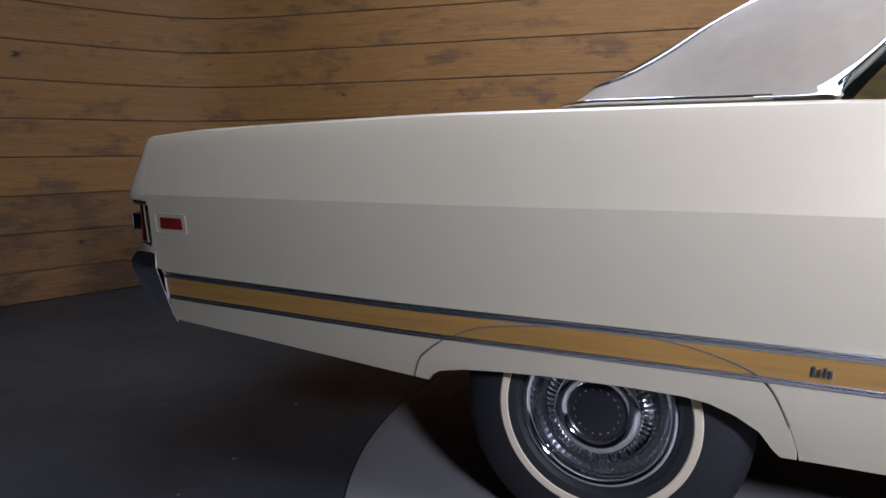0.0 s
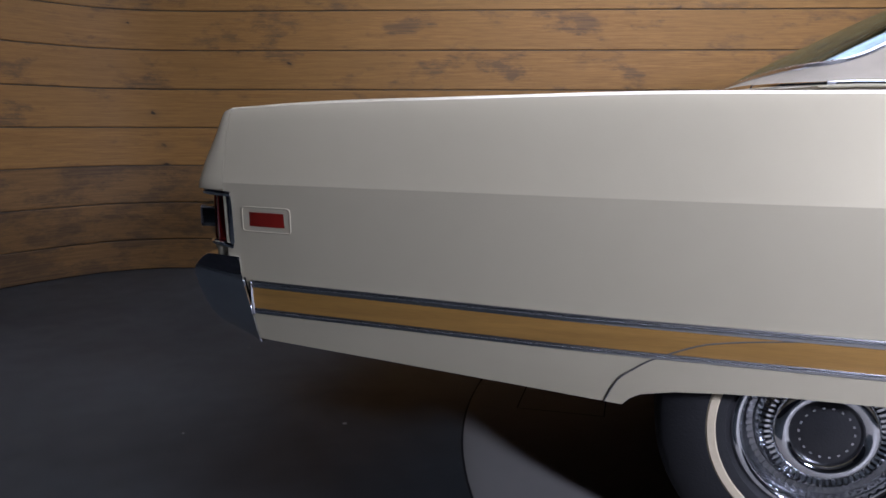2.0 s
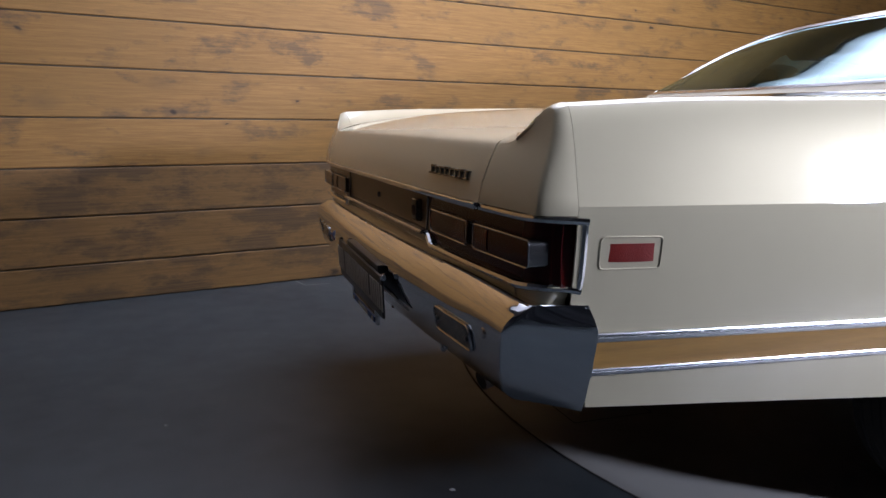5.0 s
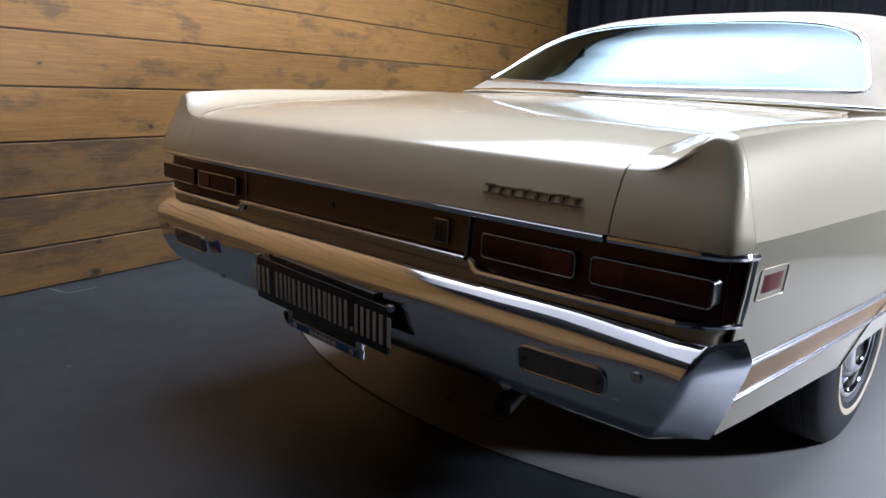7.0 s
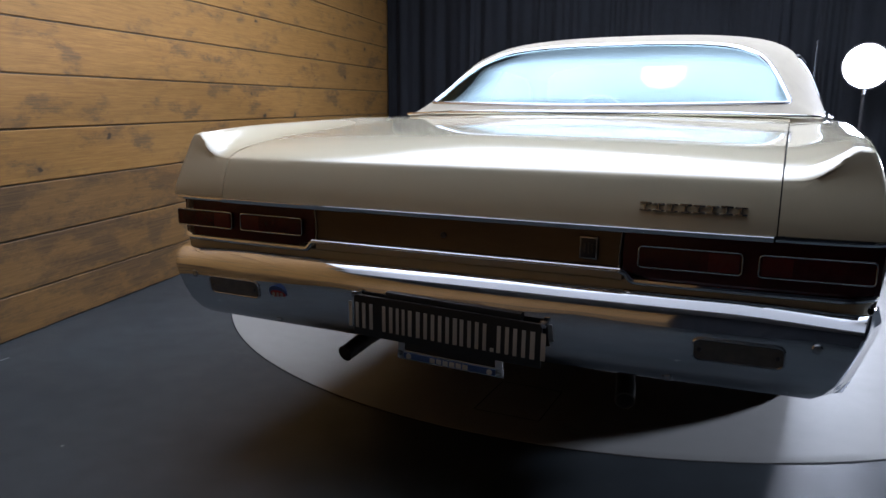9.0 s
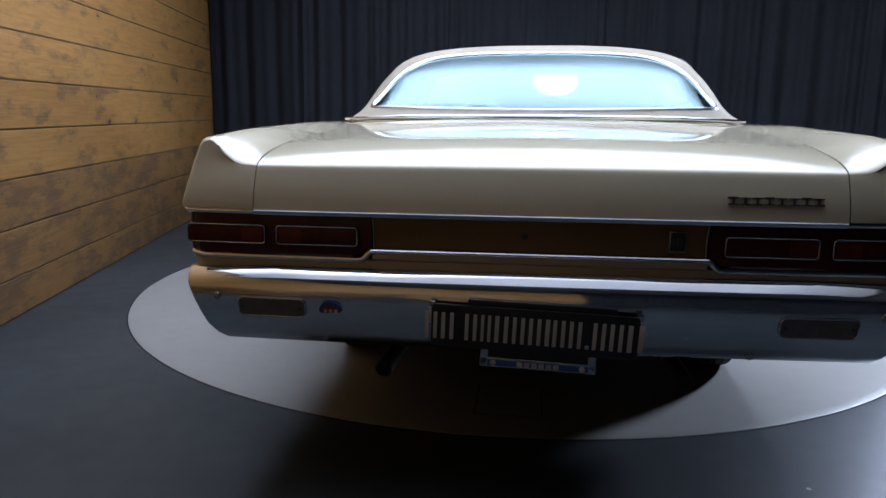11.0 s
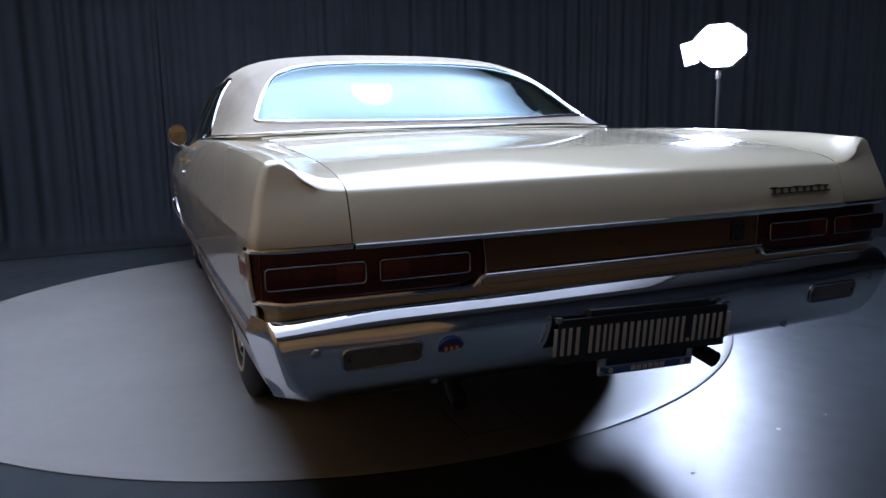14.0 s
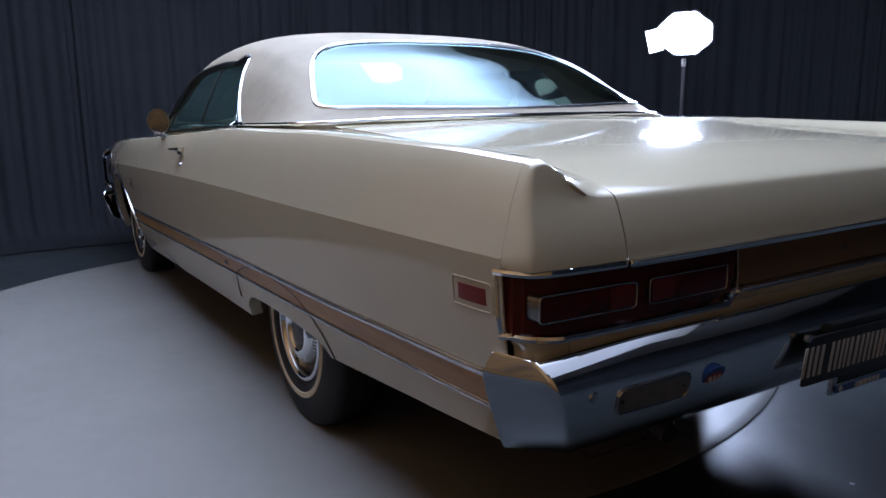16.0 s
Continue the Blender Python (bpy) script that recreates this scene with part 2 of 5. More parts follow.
CURTAIN = material("black_curtain", (0.0095, 0.0112, 0.0152), 0.85, 0, 0, 0.3, 0.35, 2.5, 0.5, 700)
CEILING = material("grey_ceiling", (0.17, 0.17, 0.17), 0.9, 0, 0, 0.3, 0.2, 2)
STEEL = material("painted_steel", (0.04, 0.04, 0.042), 0.4, 0.5, 0, 0.5, 0.2, 10)
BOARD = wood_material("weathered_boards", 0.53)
# lowest three boards: the same wood, darker, slightly greyer, more of it stained
LOW_BOARD = wood_material("darker_low_boards", 0.39, 0.08, 0.075)
SKIRTING = material("dark_skirting", (0.09, 0.075, 0.055), 0.6, 0, 0, 0.3, 0.3, 4, 0.2, 120)
REAR_GLASS = glass("rear_glass", (0.58, 0.68, 0.67), 1.88)
SIDE_GLASS = glass("side_glass", (0.68, 0.78, 0.76), 1.5)
MIRROR = material("mirror_glass", (0.62, 0.63, 0.65), 0.02, 1.0)
LAMP_FACE = emitter("lamp_face", (0.90, 0.95, 1.0), 40.0)
SQUARE_FACE = emitter("square_lamp_face", (0.78, 0.87, 1.0), 140.0)
SMALL_FACE = emitter("small_lamp_face", (0.92, 0.96, 1.0), 7.5)
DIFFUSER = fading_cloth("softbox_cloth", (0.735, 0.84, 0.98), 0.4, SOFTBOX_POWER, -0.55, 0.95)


# ---- mesh helpers ----
CENTRE = Vector((2.7, 0, 0.65))


def link(name, verts, faces, mat, parent=None, label="", angle=35, out=None, uv=None, solid=0.0):
    """One mesh object; faces turn away from the point out, if given."""
    me = bpy.data.meshes.new(name)
    me.from_pydata([tuple(v) for v in verts], [], faces)
    me.update()
    if out is not None:
        total = sum((p.center - Vector(out)).dot(p.normal) * p.area for p in me.polygons)
        if total < 0:
            me.flip_normals()
    if uv is not None:
        layer = me.uv_layers.new(name="UVMap")
        for loop in me.loops:
            layer.data[loop.index].uv = uv[loop.vertex_index]
    me.polygons.foreach_set("use_smooth", [True] * len(me.polygons))
    me.set_sharp_from_angle(angle=radians(angle))
    if solid:
        seen = collections.Counter(key for p in me.polygons for key in p.edge_keys)
        for e in me.edges:
            if seen[e.key] < 2:
                e.use_edge_sharp = True
    me.materials.append(mat)
    ob = new(name, me)
    if parent is not None:
        ob.parent = parent
    if solid:
        mod = ob.modifiers.new("thickness", "SOLIDIFY")
        mod.thickness, mod.offset = solid, -1
    if label:
        tagged(ob, label)
    return ob


def part(name, bm, mat, parent, label="", angle=35):
    """Links a bmesh as one mesh object under a thing or a part."""
    me = bpy.data.meshes.new(name)
    bmesh.ops.recalc_face_normals(bm, faces=bm.faces)
    bm.to_mesh(me)
    bm.free()
    me.polygons.foreach_set("use_smooth", [True] * len(me.polygons))
    me.set_sharp_from_angle(angle=radians(angle))
    me.materials.append(mat)
    ob = new(name, me)
    if parent is not None:
        ob.parent = parent
    if label:
        tagged(ob, label)
    return ob


def grid(rows, closed=False):
    """Vertices and quads of a net of points."""
    n = len(rows[0])
    verts = [p for r in rows for p in r]
    faces = []
    for i in range(len(rows) - 1):
        for j in range(n if closed else n - 1):
            k = (j + 1) % n
            faces.append((i * n + j, i * n + k, (i + 1) * n + k, (i + 1) * n + j))
    return verts, faces


def sided(verts, s):
    return [(v[0], v[1] * s, v[2]) for v in verts]


def box(bm, x0, x1, y0, y1, z0, z1, bevel=0.0, m=None):
    r = bmesh.ops.create_cube(bm, size=1.0)
    bmesh.ops.transform(bm, verts=r["verts"], matrix=Matrix.LocRotScale(((x0 + x1) / 2, (y0 + y1) / 2, (z0 + z1) / 2), None, (abs(x1 - x0), abs(y1 - y0), abs(z1 - z0))))
    vs = r["verts"]
    if bevel:
        es = list({e for v in vs for e in v.link_edges})
        b = bmesh.ops.bevel(bm, geom=es, offset=bevel, segments=2, profile=0.7, affect="EDGES", clamp_overlap=True)
        vs = list({v for f in b["faces"] for v in f.verts} | {v for v in vs if v.is_valid})
    if m is not None:
        bmesh.ops.transform(bm, verts=[v for v in vs if v.is_valid], matrix=m)


def tube(path, radius, sides=8, closed=False, flat=1.0):
    """A round or flattened bar along a list of points."""
    pts = [Vector(p) for p in path]
    rows = []
    n = len(pts)
    last = None
    for i, p in enumerate(pts):
        a = pts[i - 1] if (i or closed) else p
        c = pts[(i + 1) % n] if (i < n - 1 or closed) else p
        d = (c - a).normalized()
        side = d.cross(Vector((0, 0, 1)))
        if side.length < 0.2:
            side = d.cross(Vector((0, 1, 0)))
        if last is not None and side.dot(last) < 0:
            side = -side
        side.normalize()
        last = side
        up = side.cross(d).normalized()
        r = radius[i] if isinstance(radius, (list, tuple)) else radius
        rows.append([p + r * (math.cos(t) * side * flat + math.sin(t) * up) for t in (2 * math.pi * k / sides for k in range(sides))])
    if closed:
        rows.append(rows[0])
    verts, faces = grid(rows, closed=True)
    if not closed:
        faces.append(tuple(range(sides - 1, -1, -1)))
        faces.append(tuple(range(len(verts) - sides, len(verts))))
    return verts, faces


def lathe(profile, steps=64, axis_y=True):
    """A turned form about the y axis from (radius, y) pairs."""
    rows = [[(r * math.cos(a), y, r * math.sin(a)) for r, y in profile] for a in (2 * math.pi * k / steps for k in range(steps + 1))]
    return grid(rows)


def interp(x, table):
    return float(np.interp(x, [t[0] for t in table], [t[1] for t in table]))


DENSE = {}


def smooth(x, table):
    """Reads a table of (x, value) pairs along a smooth curve."""
    key = id(table)
    if key not in DENSE:
        xs, ys = [float(t[0]) for t in table], [float(t[1]) for t in table]
        m = np.gradient(np.array(ys), np.array(xs))
        px, py = [], []
        for i in range(len(xs) - 1):
            h = xs[i + 1] - xs[i]
            for t in np.linspace(0, 1, 12, endpoint=False):
                a, c, d, e = 2 * t**3 - 3 * t**2 + 1, t**3 - 2 * t**2 + t, -2 * t**3 + 3 * t**2, t**3 - t**2
                px.append(xs[i] + h * t)
                py.append(a * ys[i] + c * h * m[i] + d * ys[i + 1] + e * h * m[i + 1])
        DENSE[key] = (table, np.array(px + [xs[-1]]), np.array(py + [ys[-1]]))
    return float(np.interp(x, DENSE[key][1], DENSE[key][2]))


def smooth_curve(points, per=6, closed=False):
    """Catmull-Rom through points."""
    pts = [Vector(p) for p in points]
    n = len(pts)
    out = []
    for i in range(n if closed else n - 1):
        p0 = pts[i - 1] if (i or closed) else pts[0]
        p1, p2 = pts[i], pts[(i + 1) % n]
        p3 = pts[(i + 2) % n] if (i + 2 < n or closed) else pts[-1]
        for k in range(per):
            t = k / per
            out.append(0.5 * ((2 * p1) + (p2 - p0) * t + (2 * p0 - 5 * p1 + 4 * p2 - p3) * t * t + (3 * p1 - p0 - 3 * p2 + p3) * t ** 3))
    if not closed:
        out.append(pts[-1])
    return out


# ---- the studio ----
WALL_DIR = Vector((1, 0.2089, 0)).normalized()
CORNER = Vector((6.24, 3.670, 0))
CEIL = 4.0
WALL_TOP = 3.19
WALL_END = 0.4


def wall_line():
    """Plan of the boarded wall: straight, then a wide rounded corner, then straight behind the visitor."""
    pts = [CORNER + WALL_DIR * -d for d in np.linspace(0, 8.20, 32)]
    ctrl = [pts[-1], Vector((-2.16, 1.86, 0)), Vector((-2.42, 1.65, 0)), Vector((-2.61, 1.27, 0)), Vector((-2.75, 0.80, 0)), Vector((-2.85, 0.40, 0)), Vector((-2.91, 0.0, 0))]
    pts += smooth_curve(ctrl, 6)[1:]
    pts += [Vector((-2.91 - 0.1 * d, -d, 0)) for d in (0.2, WALL_END)]
    return pts


WALL = wall_line()
RUN = [0.0]
for a, c in zip(WALL, WALL[1:]):
    RUN.append(RUN[-1] + (c - a).length)


def wall_normals():
    out = []
    for i in range(len(WALL)):
        d = WALL[min(i + 1, len(WALL) - 1)] - WALL[max(i - 1, 0)]
        out.append(Vector((-d.y, d.x, 0)).normalized())
    return out


NORMALS = wall_normals()


def build_wall():
    rows = []
    for p, n in zip(WALL, NORMALS):
        a, c = p - n * 0.012, p - n * 0.16
        top = CEIL if p.x > -1.0 else WALL_TOP
        rows.append([(a.x, a.y, 0), (a.x, a.y, top), (c.x, c.y, top), (c.x, c.y, 0)])
    v, f = grid(rows, closed=True)
    f += [(0, 1, 2, 3), tuple(len(v) - 4 + k for k in (3, 2, 1, 0))]
    wall = link("wall_north", v, f, SKIRTING)
    tagged(wall, "curved studio wall clad in weathered brown pine boards", "wall", kind="structure")
    return wall


def build_boards(wall):
    edges = [0.0] + [0.2087 + 0.2556 * k for k in range(16)]
    for lo, hi in zip(edges, edges[1:]):
        hi = min(hi, CEIL - 0.005)
        if hi - lo < 0.05:
            break
        lo2, hi2 = lo + 0.0035, hi - 0.0035
        prof = [(-0.010, lo2), (-0.003, lo2), (0.0, lo2 + 0.004), (0.0, hi2 - 0.004), (-0.003, hi2), (-0.010, hi2)]
        rows, uvs = [], []
        for p, nn, r in zip(WALL, NORMALS, RUN):
            if hi > WALL_TOP and p.x < -1.0:
                continue
            rows.append([(p.x + nn.x * o, p.y + nn.y * o, zz) for o, zz in prof])
            uvs += [(r, zz) for o, zz in prof]
        v, f = grid(rows)
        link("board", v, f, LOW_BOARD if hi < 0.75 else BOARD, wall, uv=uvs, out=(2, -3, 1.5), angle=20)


def curtain_line(name, points, label, trail=0.0):
    """A pleated curtain hanging from ceiling to floor along a curved rail, its hem trailing on the floor."""
    rail = smooth_curve([Vector((x, y, 0)) for x, y in points], 40)
    run = [0.0]
    for p, q in zip(rail, rail[1:]):
        run.append(run[-1] + (q - p).length)
    length = run[-1]
    rng = random.Random(5)
    count = int(length / 0.018)
    step = length / count
    rows, phase, freq = [], 0.0, 0.16
    heights = [0.006, 0.016, 0.05, 0.14, 0.3, 0.9, 1.7, 2.6, CEIL - 0.02]
    hem = [1.0, 0.62, 0.30, 0.12, 0.04, 0.0, 0.0, 0.0, 0.0]
    for k in range(count + 1):
        if k % 9 == 0:
            freq = rng.uniform(0.11, 0.42)
        phase += 2 * math.pi * step / freq
        amp = 0.016 + 0.010 * math.sin(k * 0.021 + 1.3)
        w = amp * math.sin(phase) + 0.012 * math.sin(phase * 2.3 + 1)
        s = k * step
        x, y = np.interp(s, run, [p.x for p in rail]), np.interp(s, run, [p.y for p in rail])
        xa, ya = np.interp(s + 0.05, run, [p.x for p in rail]), np.interp(s + 0.05, run, [p.y for p in rail])
        xb, yb = np.interp(s - 0.05, run, [p.x for p in rail]), np.interp(s - 0.05, run, [p.y for p in rail])
        n = Vector((yb - ya, xa - xb, 0)).normalized()
        row = []
        for i, z in enumerate(heights):
            off = w * (1.15 - 0.13 * z) * (1 - 0.8 * hem[i]) + 0.01 * math.sin(s * 3 + z * 1.4)
            if trail:
                off -= hem[i] * min(1.0, 0.25 + s / 0.5) * (trail + 0.05 * math.sin(s * 2.1 + 0.6))
            row.append((x + n.x * off, y + n.y * off, z))
        rows.append(row)
    v, f = grid(rows)
    ob = link(name, v, f, CURTAIN, angle=80, solid=0.004)
    return tagged(ob, label, "curtain", kind="structure")


def build_studio():
    wall = build_wall()
    bm = bmesh.new()
    box(bm, -6, 12, -11, 8, -0.2, 0.0)
    fl = part("floor", bm, FLOOR, None)
    tagged(fl, "dark grey satin-painted concrete studio floor", "floor", kind="structure")
    bm = bmesh.new()
    box(bm, -6, 12, -11, 8, CEIL, CEIL + 0.15)
    tagged(part("ceiling", bm, CEILING, None), "plain grey studio ceiling", "ceiling", kind="structure")
    for n, (x0, x1, y0, y1) in enumerate(((-6.15, -6, -11, 8), (12, 12.15, -11, 8), (-6.15, 12.15, -11.15, -11), (-6.15, 12.15, 8, 8.15))):
        bm = bmesh.new()
        box(bm, x0, x1, y0, y1, -0.2, CEIL + 0.15)
        tagged(part("outer_wall_%d" % (n + 1), bm, CEILING, None), "plain grey outer studio wall", "wall", kind="structure")
    label = "black pleated curtain hanging down to the floor"
    curtain_line("curtain_east", [(CORNER.x - 0.09, CORNER.y - 0.035), (6.15, 2.9), (6.18, 2.0), (6.26, 1.0), (6.32, 0.1), (6.30, -0.9), (6.16, -1.8), (5.80, -2.9), (5.10, -3.9)], label, 0.58)
    curtain_line("curtain_south", [(5.10, -3.9), (4.20, -4.65), (3.00, -5.15), (1.20, -5.45), (-1.0, -5.55), (-3.1, -5.6)], label)
    curtain_line("curtain_west", [(-3.1, -5.6), (-3.12, -3.0), (-3.12, -WALL_END + 0.03)], label)
    return wall


STUDIO_WALL = build_studio()

TT, TR = Vector((2.741, 0.149, 0)), 2.257


def build_turntable():
    steps = 160
    rows = []
    for k in range(steps):
        a = 2 * math.pi * k / steps
        rows.append([(TT.x + r * math.cos(a), TT.y + r * math.sin(a), z) for r, z in ((TR, 0.001), (TR, 0.003), (TR - 0.003, 0.004), (TR - 0.05, 0.004), (TR * 0.5, 0.004), (0.01, 0.004))])
    rows.append(rows[0])
    v, f = grid(rows)
    table = link("turntable", v, f, TABLE, out=(3, 0, -5), angle=30)
    tagged(table, "light grey painted round vehicle turntable set in the floor", "turntable")
    rows = []
    for k in range(steps + 1):
        a = 2 * math.pi * k / steps
        rows.append([(TT.x + r * math.cos(a), TT.y + r * math.sin(a), z) for r, z in ((TR + 0.001, 0.0015), (TR + 0.007, 0.0015))])
    v, f = grid(rows)
    link("rim_gap", v, f, GAP, table, "dark gap round the turntable edge", out=(3, 0, -5))
    return table


TABLETOP = 0.004
TURNTABLE = build_turntable()


def flat_line(name, pts, width, z, mat, parent, label):
    """A thin flat line laid on the floor."""
    rows = []
    pts = [Vector(p) for p in pts]
    for i, p in enumerate(pts):
        d = pts[min(i + 1, len(pts) - 1)] - pts[max(i - 1, 0)]
        n = Vector((-d.y, d.x)).normalized() * (width / 2)
        rows.append([(p.x - n.x, p.y - n.y, z), (p.x + n.x, p.y + n.y, z)])
    v, f = grid(rows)
    return link(name, v, f, mat, parent, label, out=(p.x, p.y, -1))


# a hatch let into the turntable
hatch = [(0.665, -0.05), (0.967, -0.05), (0.967, 0.20), (0.665, 0.20), (0.665, -0.05)]
for a, c in zip(hatch, hatch[1:]):
    flat_line("hatch_gap", [a, c], 0.004, 0.0052, GAP, TURNTABLE, "thin dark joint of a hatch")
# scuffs and pale tape left on the floor
TAPE = material("pale_tape", (0.30, 0.31, 0.30), 0.6, 0, 0, 0.4, 0.3, 30)
tape = flat_line("floor_tape", [(0.088, 2.375), (0.128, 2.234), (0.277, 2.247)], 0.010, 0.002, TAPE, None, "")
tagged(tape, "strip of worn pale tape stuck on the dark floor", "tape", group="tape marks")
tape = flat_line("floor_tape", [(-1.662, 1.823), (-1.625, 1.86), (-1.65, 1.98)], 0.012, 0.002, TAPE, None, "")
tagged(tape, "short strip of pale tape on the dark floor", "tape", group="tape marks")
rng = random.Random(11)
for x, y, size in ((0.126, -0.336, 0.009), (0.270, -0.838, 0.009), (2.547, 0.924, 0.006), (-0.35, -0.55, 0.006), (-0.62, 0.35, 0.005), (0.3, -1.1, 0.006), (-0.2, 1.3, 0.005), (-1.0, 0.9, 0.004)):
    pts = [(x + size * (0.7 + 0.5 * rng.random()) * math.cos(a), y + size * (0.7 + 0.5 * rng.random()) * math.sin(a)) for a in (2 * math.pi * k / 9 for k in range(9))]
    v = [(px, py, 0.0015) for px, py in pts] + [(x, y, 0.003)]
    crumb = link("crumb", v, [(k, (k + 1) % 9, 9) for k in range(9)], TAPE)
    tagged(crumb, "small pale crumb of dirt lying on the floor", "dirt", group="crumbs on the floor")


# ---- overhead softbox and lamps on stands ----
def build_softbox():
    x0, x1, y0, y1, z = -1.45, 4.9, -2.25, 2.5, 3.35
    bm = bmesh.new()
    for a in (((x0, x1), (y0 - 0.06, y0)), ((x0, x1), (y1, y1 + 0.06)), ((x0 - 0.06, x0), (y0 - 0.06, y1 + 0.06)), ((x1, x1 + 0.06), (y0 - 0.06, y1 + 0.06))):
        box(bm, *a[0], *a[1], z - 0.03, z + 0.12, 0.006)
    frame_ob = part("softbox", bm, STEEL, None)
    tagged(frame_ob, "large white overhead softbox hung below the ceiling", "softbox")
    bm = bmesh.new()
    box(bm, x0 + 0.003, x1 - 0.003, y0 + 0.003, y1 - 0.003, z, z + 0.02)
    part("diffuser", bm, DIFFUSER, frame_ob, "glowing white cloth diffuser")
    for x in (x0 + 0.3, x1 - 0.3):
        for y in (y0 + 0.3, y1 - 0.3):
            v, f = tube([(x, y, z + 0.1), (x, y, CEIL)], 0.004, 6)
            link("cable", v, f, STEEL, frame_ob)


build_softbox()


def build_ceiling_lamp(x, y, z, radius):
    """A small round lamp, cut straight at its upper edge, hung on a wire and aimed back at the rear window."""
    m = Matrix.Translation((x, y, z)) @ Matrix.Rotation(radians(36), 4, "Y")

    def turned(profile):
        v, f = lathe(profile, 32)
        return [m @ Vector((min(p[0], (0.42 - 6.0 * max(p[1], 0.0)) * radius), p[2], p[1])) for p in v], f

    v, f = turned([(0.02, 0.03), (radius * 0.8, 0.026), (radius * 0.96, 0.014), (radius * 0.97, 0.005), (radius * 0.96, 0.0045)])
    shell = link("ceiling_lamp", v, f, WHITE_PRINT)
    tagged(shell, "small white lamp hung below the softbox, lit", "ceiling lamp")
    v, f = turned([(0.0005, 0.0), (radius, 0.0)])
    link("lamp_face", v, f, SMALL_FACE, shell, "glaring white lamp face")
    v, f = tube([(x, y, z + 0.025), (x, y, 3.36)], 0.0012, 6)
    link("hanger", v, f, WHITE_PRINT, shell)


build_ceiling_lamp(2.38, -0.10, 2.27, 0.15)


def build_stand_lamp(at, target, size, power, doors, label):
    """A studio lamp on a tripod."""
    at, target = Vector(at), Vector(target)
    base = new("studio_lamp")
    tagged(base, label, "studio lamp", group="studio lamps on stands")
    base.location = (at.x, at.y, 0)
    o = Vector((at.x, at.y, 0))
    v, f = tube([(0, 0, 0.35), (0, 0, at.z - size * 0.62)], 0.014, 10)
    link("pole", v, f, STEEL, base)
    v, f = tube([(0, 0, at.z - size * 0.66), (0, 0, at.z - size * 0.5)], 0.022, 10)
    link("clamp", v, f, DULL_CHROME, base)
    for k in range(3):
        a = 2 * math.pi * k / 3 + 0.4
        v, f = tube([(0, 0, 0.62), (0.25 * math.cos(a), 0.25 * math.sin(a), 0.32), (0.5 * math.cos(a), 0.5 * math.sin(a), 0.012)], 0.011, 8)
        link("leg", v, f, STEEL, base)
    aim = look(at, target)
    m = Matrix.Translation(-o) @ aim
    flat = m if not doors else m @ Matrix.Diagonal((1.12, 0.88, 1, 1)) @ Matrix.Rotation(radians(22.5), 4, "Z")
    around = 8 if doors else 40
    v, f = lathe([(0.001, 0.16), (size * 0.25, 0.16), (size * 0.32, 0.10), (size * 0.52, 0.0), (size * 0.54, -0.01), (size * 0.51, -0.008), (0.001, 0.01)], around)
    v = [flat @ Vector((p[0], p[2], p[1])) for p in v]
    link("head", v, f, STEEL, base)
    if doors:
        w, ang = size * 0.46, -9
        bm = bmesh.new()
        box(bm, size * 0.50, size * 0.50 + 0.12, -w / 2, w / 2, -0.002, 0.002)
        turn = m @ Matrix.Rotation(radians(ang), 4, "Z") @ Matrix.Translation((size * 0.5, 0, 0)) @ Matrix.Rotation(radians(35), 4, "Y") @ Matrix.Translation((-size * 0.5, 0, 0))
        bmesh.ops.transform(bm, verts=bm.verts, matrix=turn)
        part("barn_door", bm, WHITE_PRINT, base)
    v, f = lathe([(0.0005, -0.105), (size * 0.16, -0.100), (size * 0.30, -0.083), (size * 0.40, -0.058), (size * 0.47, -0.030), (size * 0.50, -0.010)], around)
    link("lamp_face", [flat @ Vector((p[0], p[2], p[1])) for p in v], f, SQUARE_FACE if doors else LAMP_FACE, base, "glaring white lamp face")
    area_lamp("lamp_light", size, power, aim @ Matrix.Translation((0, 0, -0.12)), (0.72, 0.83, 1.0), spread=98)
    return base


build_stand_lamp((5.78, -1.32, 1.456), (1.0, 0.0, 0.8), 0.37, LAMP_POWER_FRONT, False, "round white studio lamp on a black tripod, lit")
build_stand_lamp((3.27, -3.21, 1.69), (1.8, 0.1, 0.8), 0.40, LAMP_POWER_SIDE, True, "square white studio lamp with barn doors on a tripod, lit")


# ---- the car ----
car = new("car")
tagged(car, "beige two-door hardtop sedan with a vinyl roof parked on a turntable", "car")

CREASE = [(0.09, 0.817), (0.805, 0.826), (1.263, 0.8325), (1.736, 0.8417), (1.98, 0.8443), (2.97, 0.8527), (4.2, 0.85), (5.4, 0.83)]
TOP = [(0.09, 0.993), (0.266, 1.009), (0.635, 1.028), (1.098, 1.048), (1.361, 1.053), (1.848, 1.061), (1.965, 1.062), (2.352, 1.053), (3.073, 1.036), (4.2, 1.01), (5, 0.983), (5.4, 0.966)]
WIDE = [(0.09, 0.974), (0.16, 0.977), (0.5, 0.983), (1.0, 0.989), (2.5, 1.002), (3.6, 1.005), (4.4, 0.998), (4.7, 0.988), (4.95, 0.968), (5.15, 0.945), (5.4, 0.91)]
LID = [(0.0, 0.926), (0.06, 0.931), (0.09, 0.9405), (0.13, 0.951), (0.2, 0.963), (0.3, 0.978), (0.4, 0.987), (0.55, 0.998), (0.7, 1.009), (1.0, 1.032), (1.28, 1.050), (1.45, 1.062)]
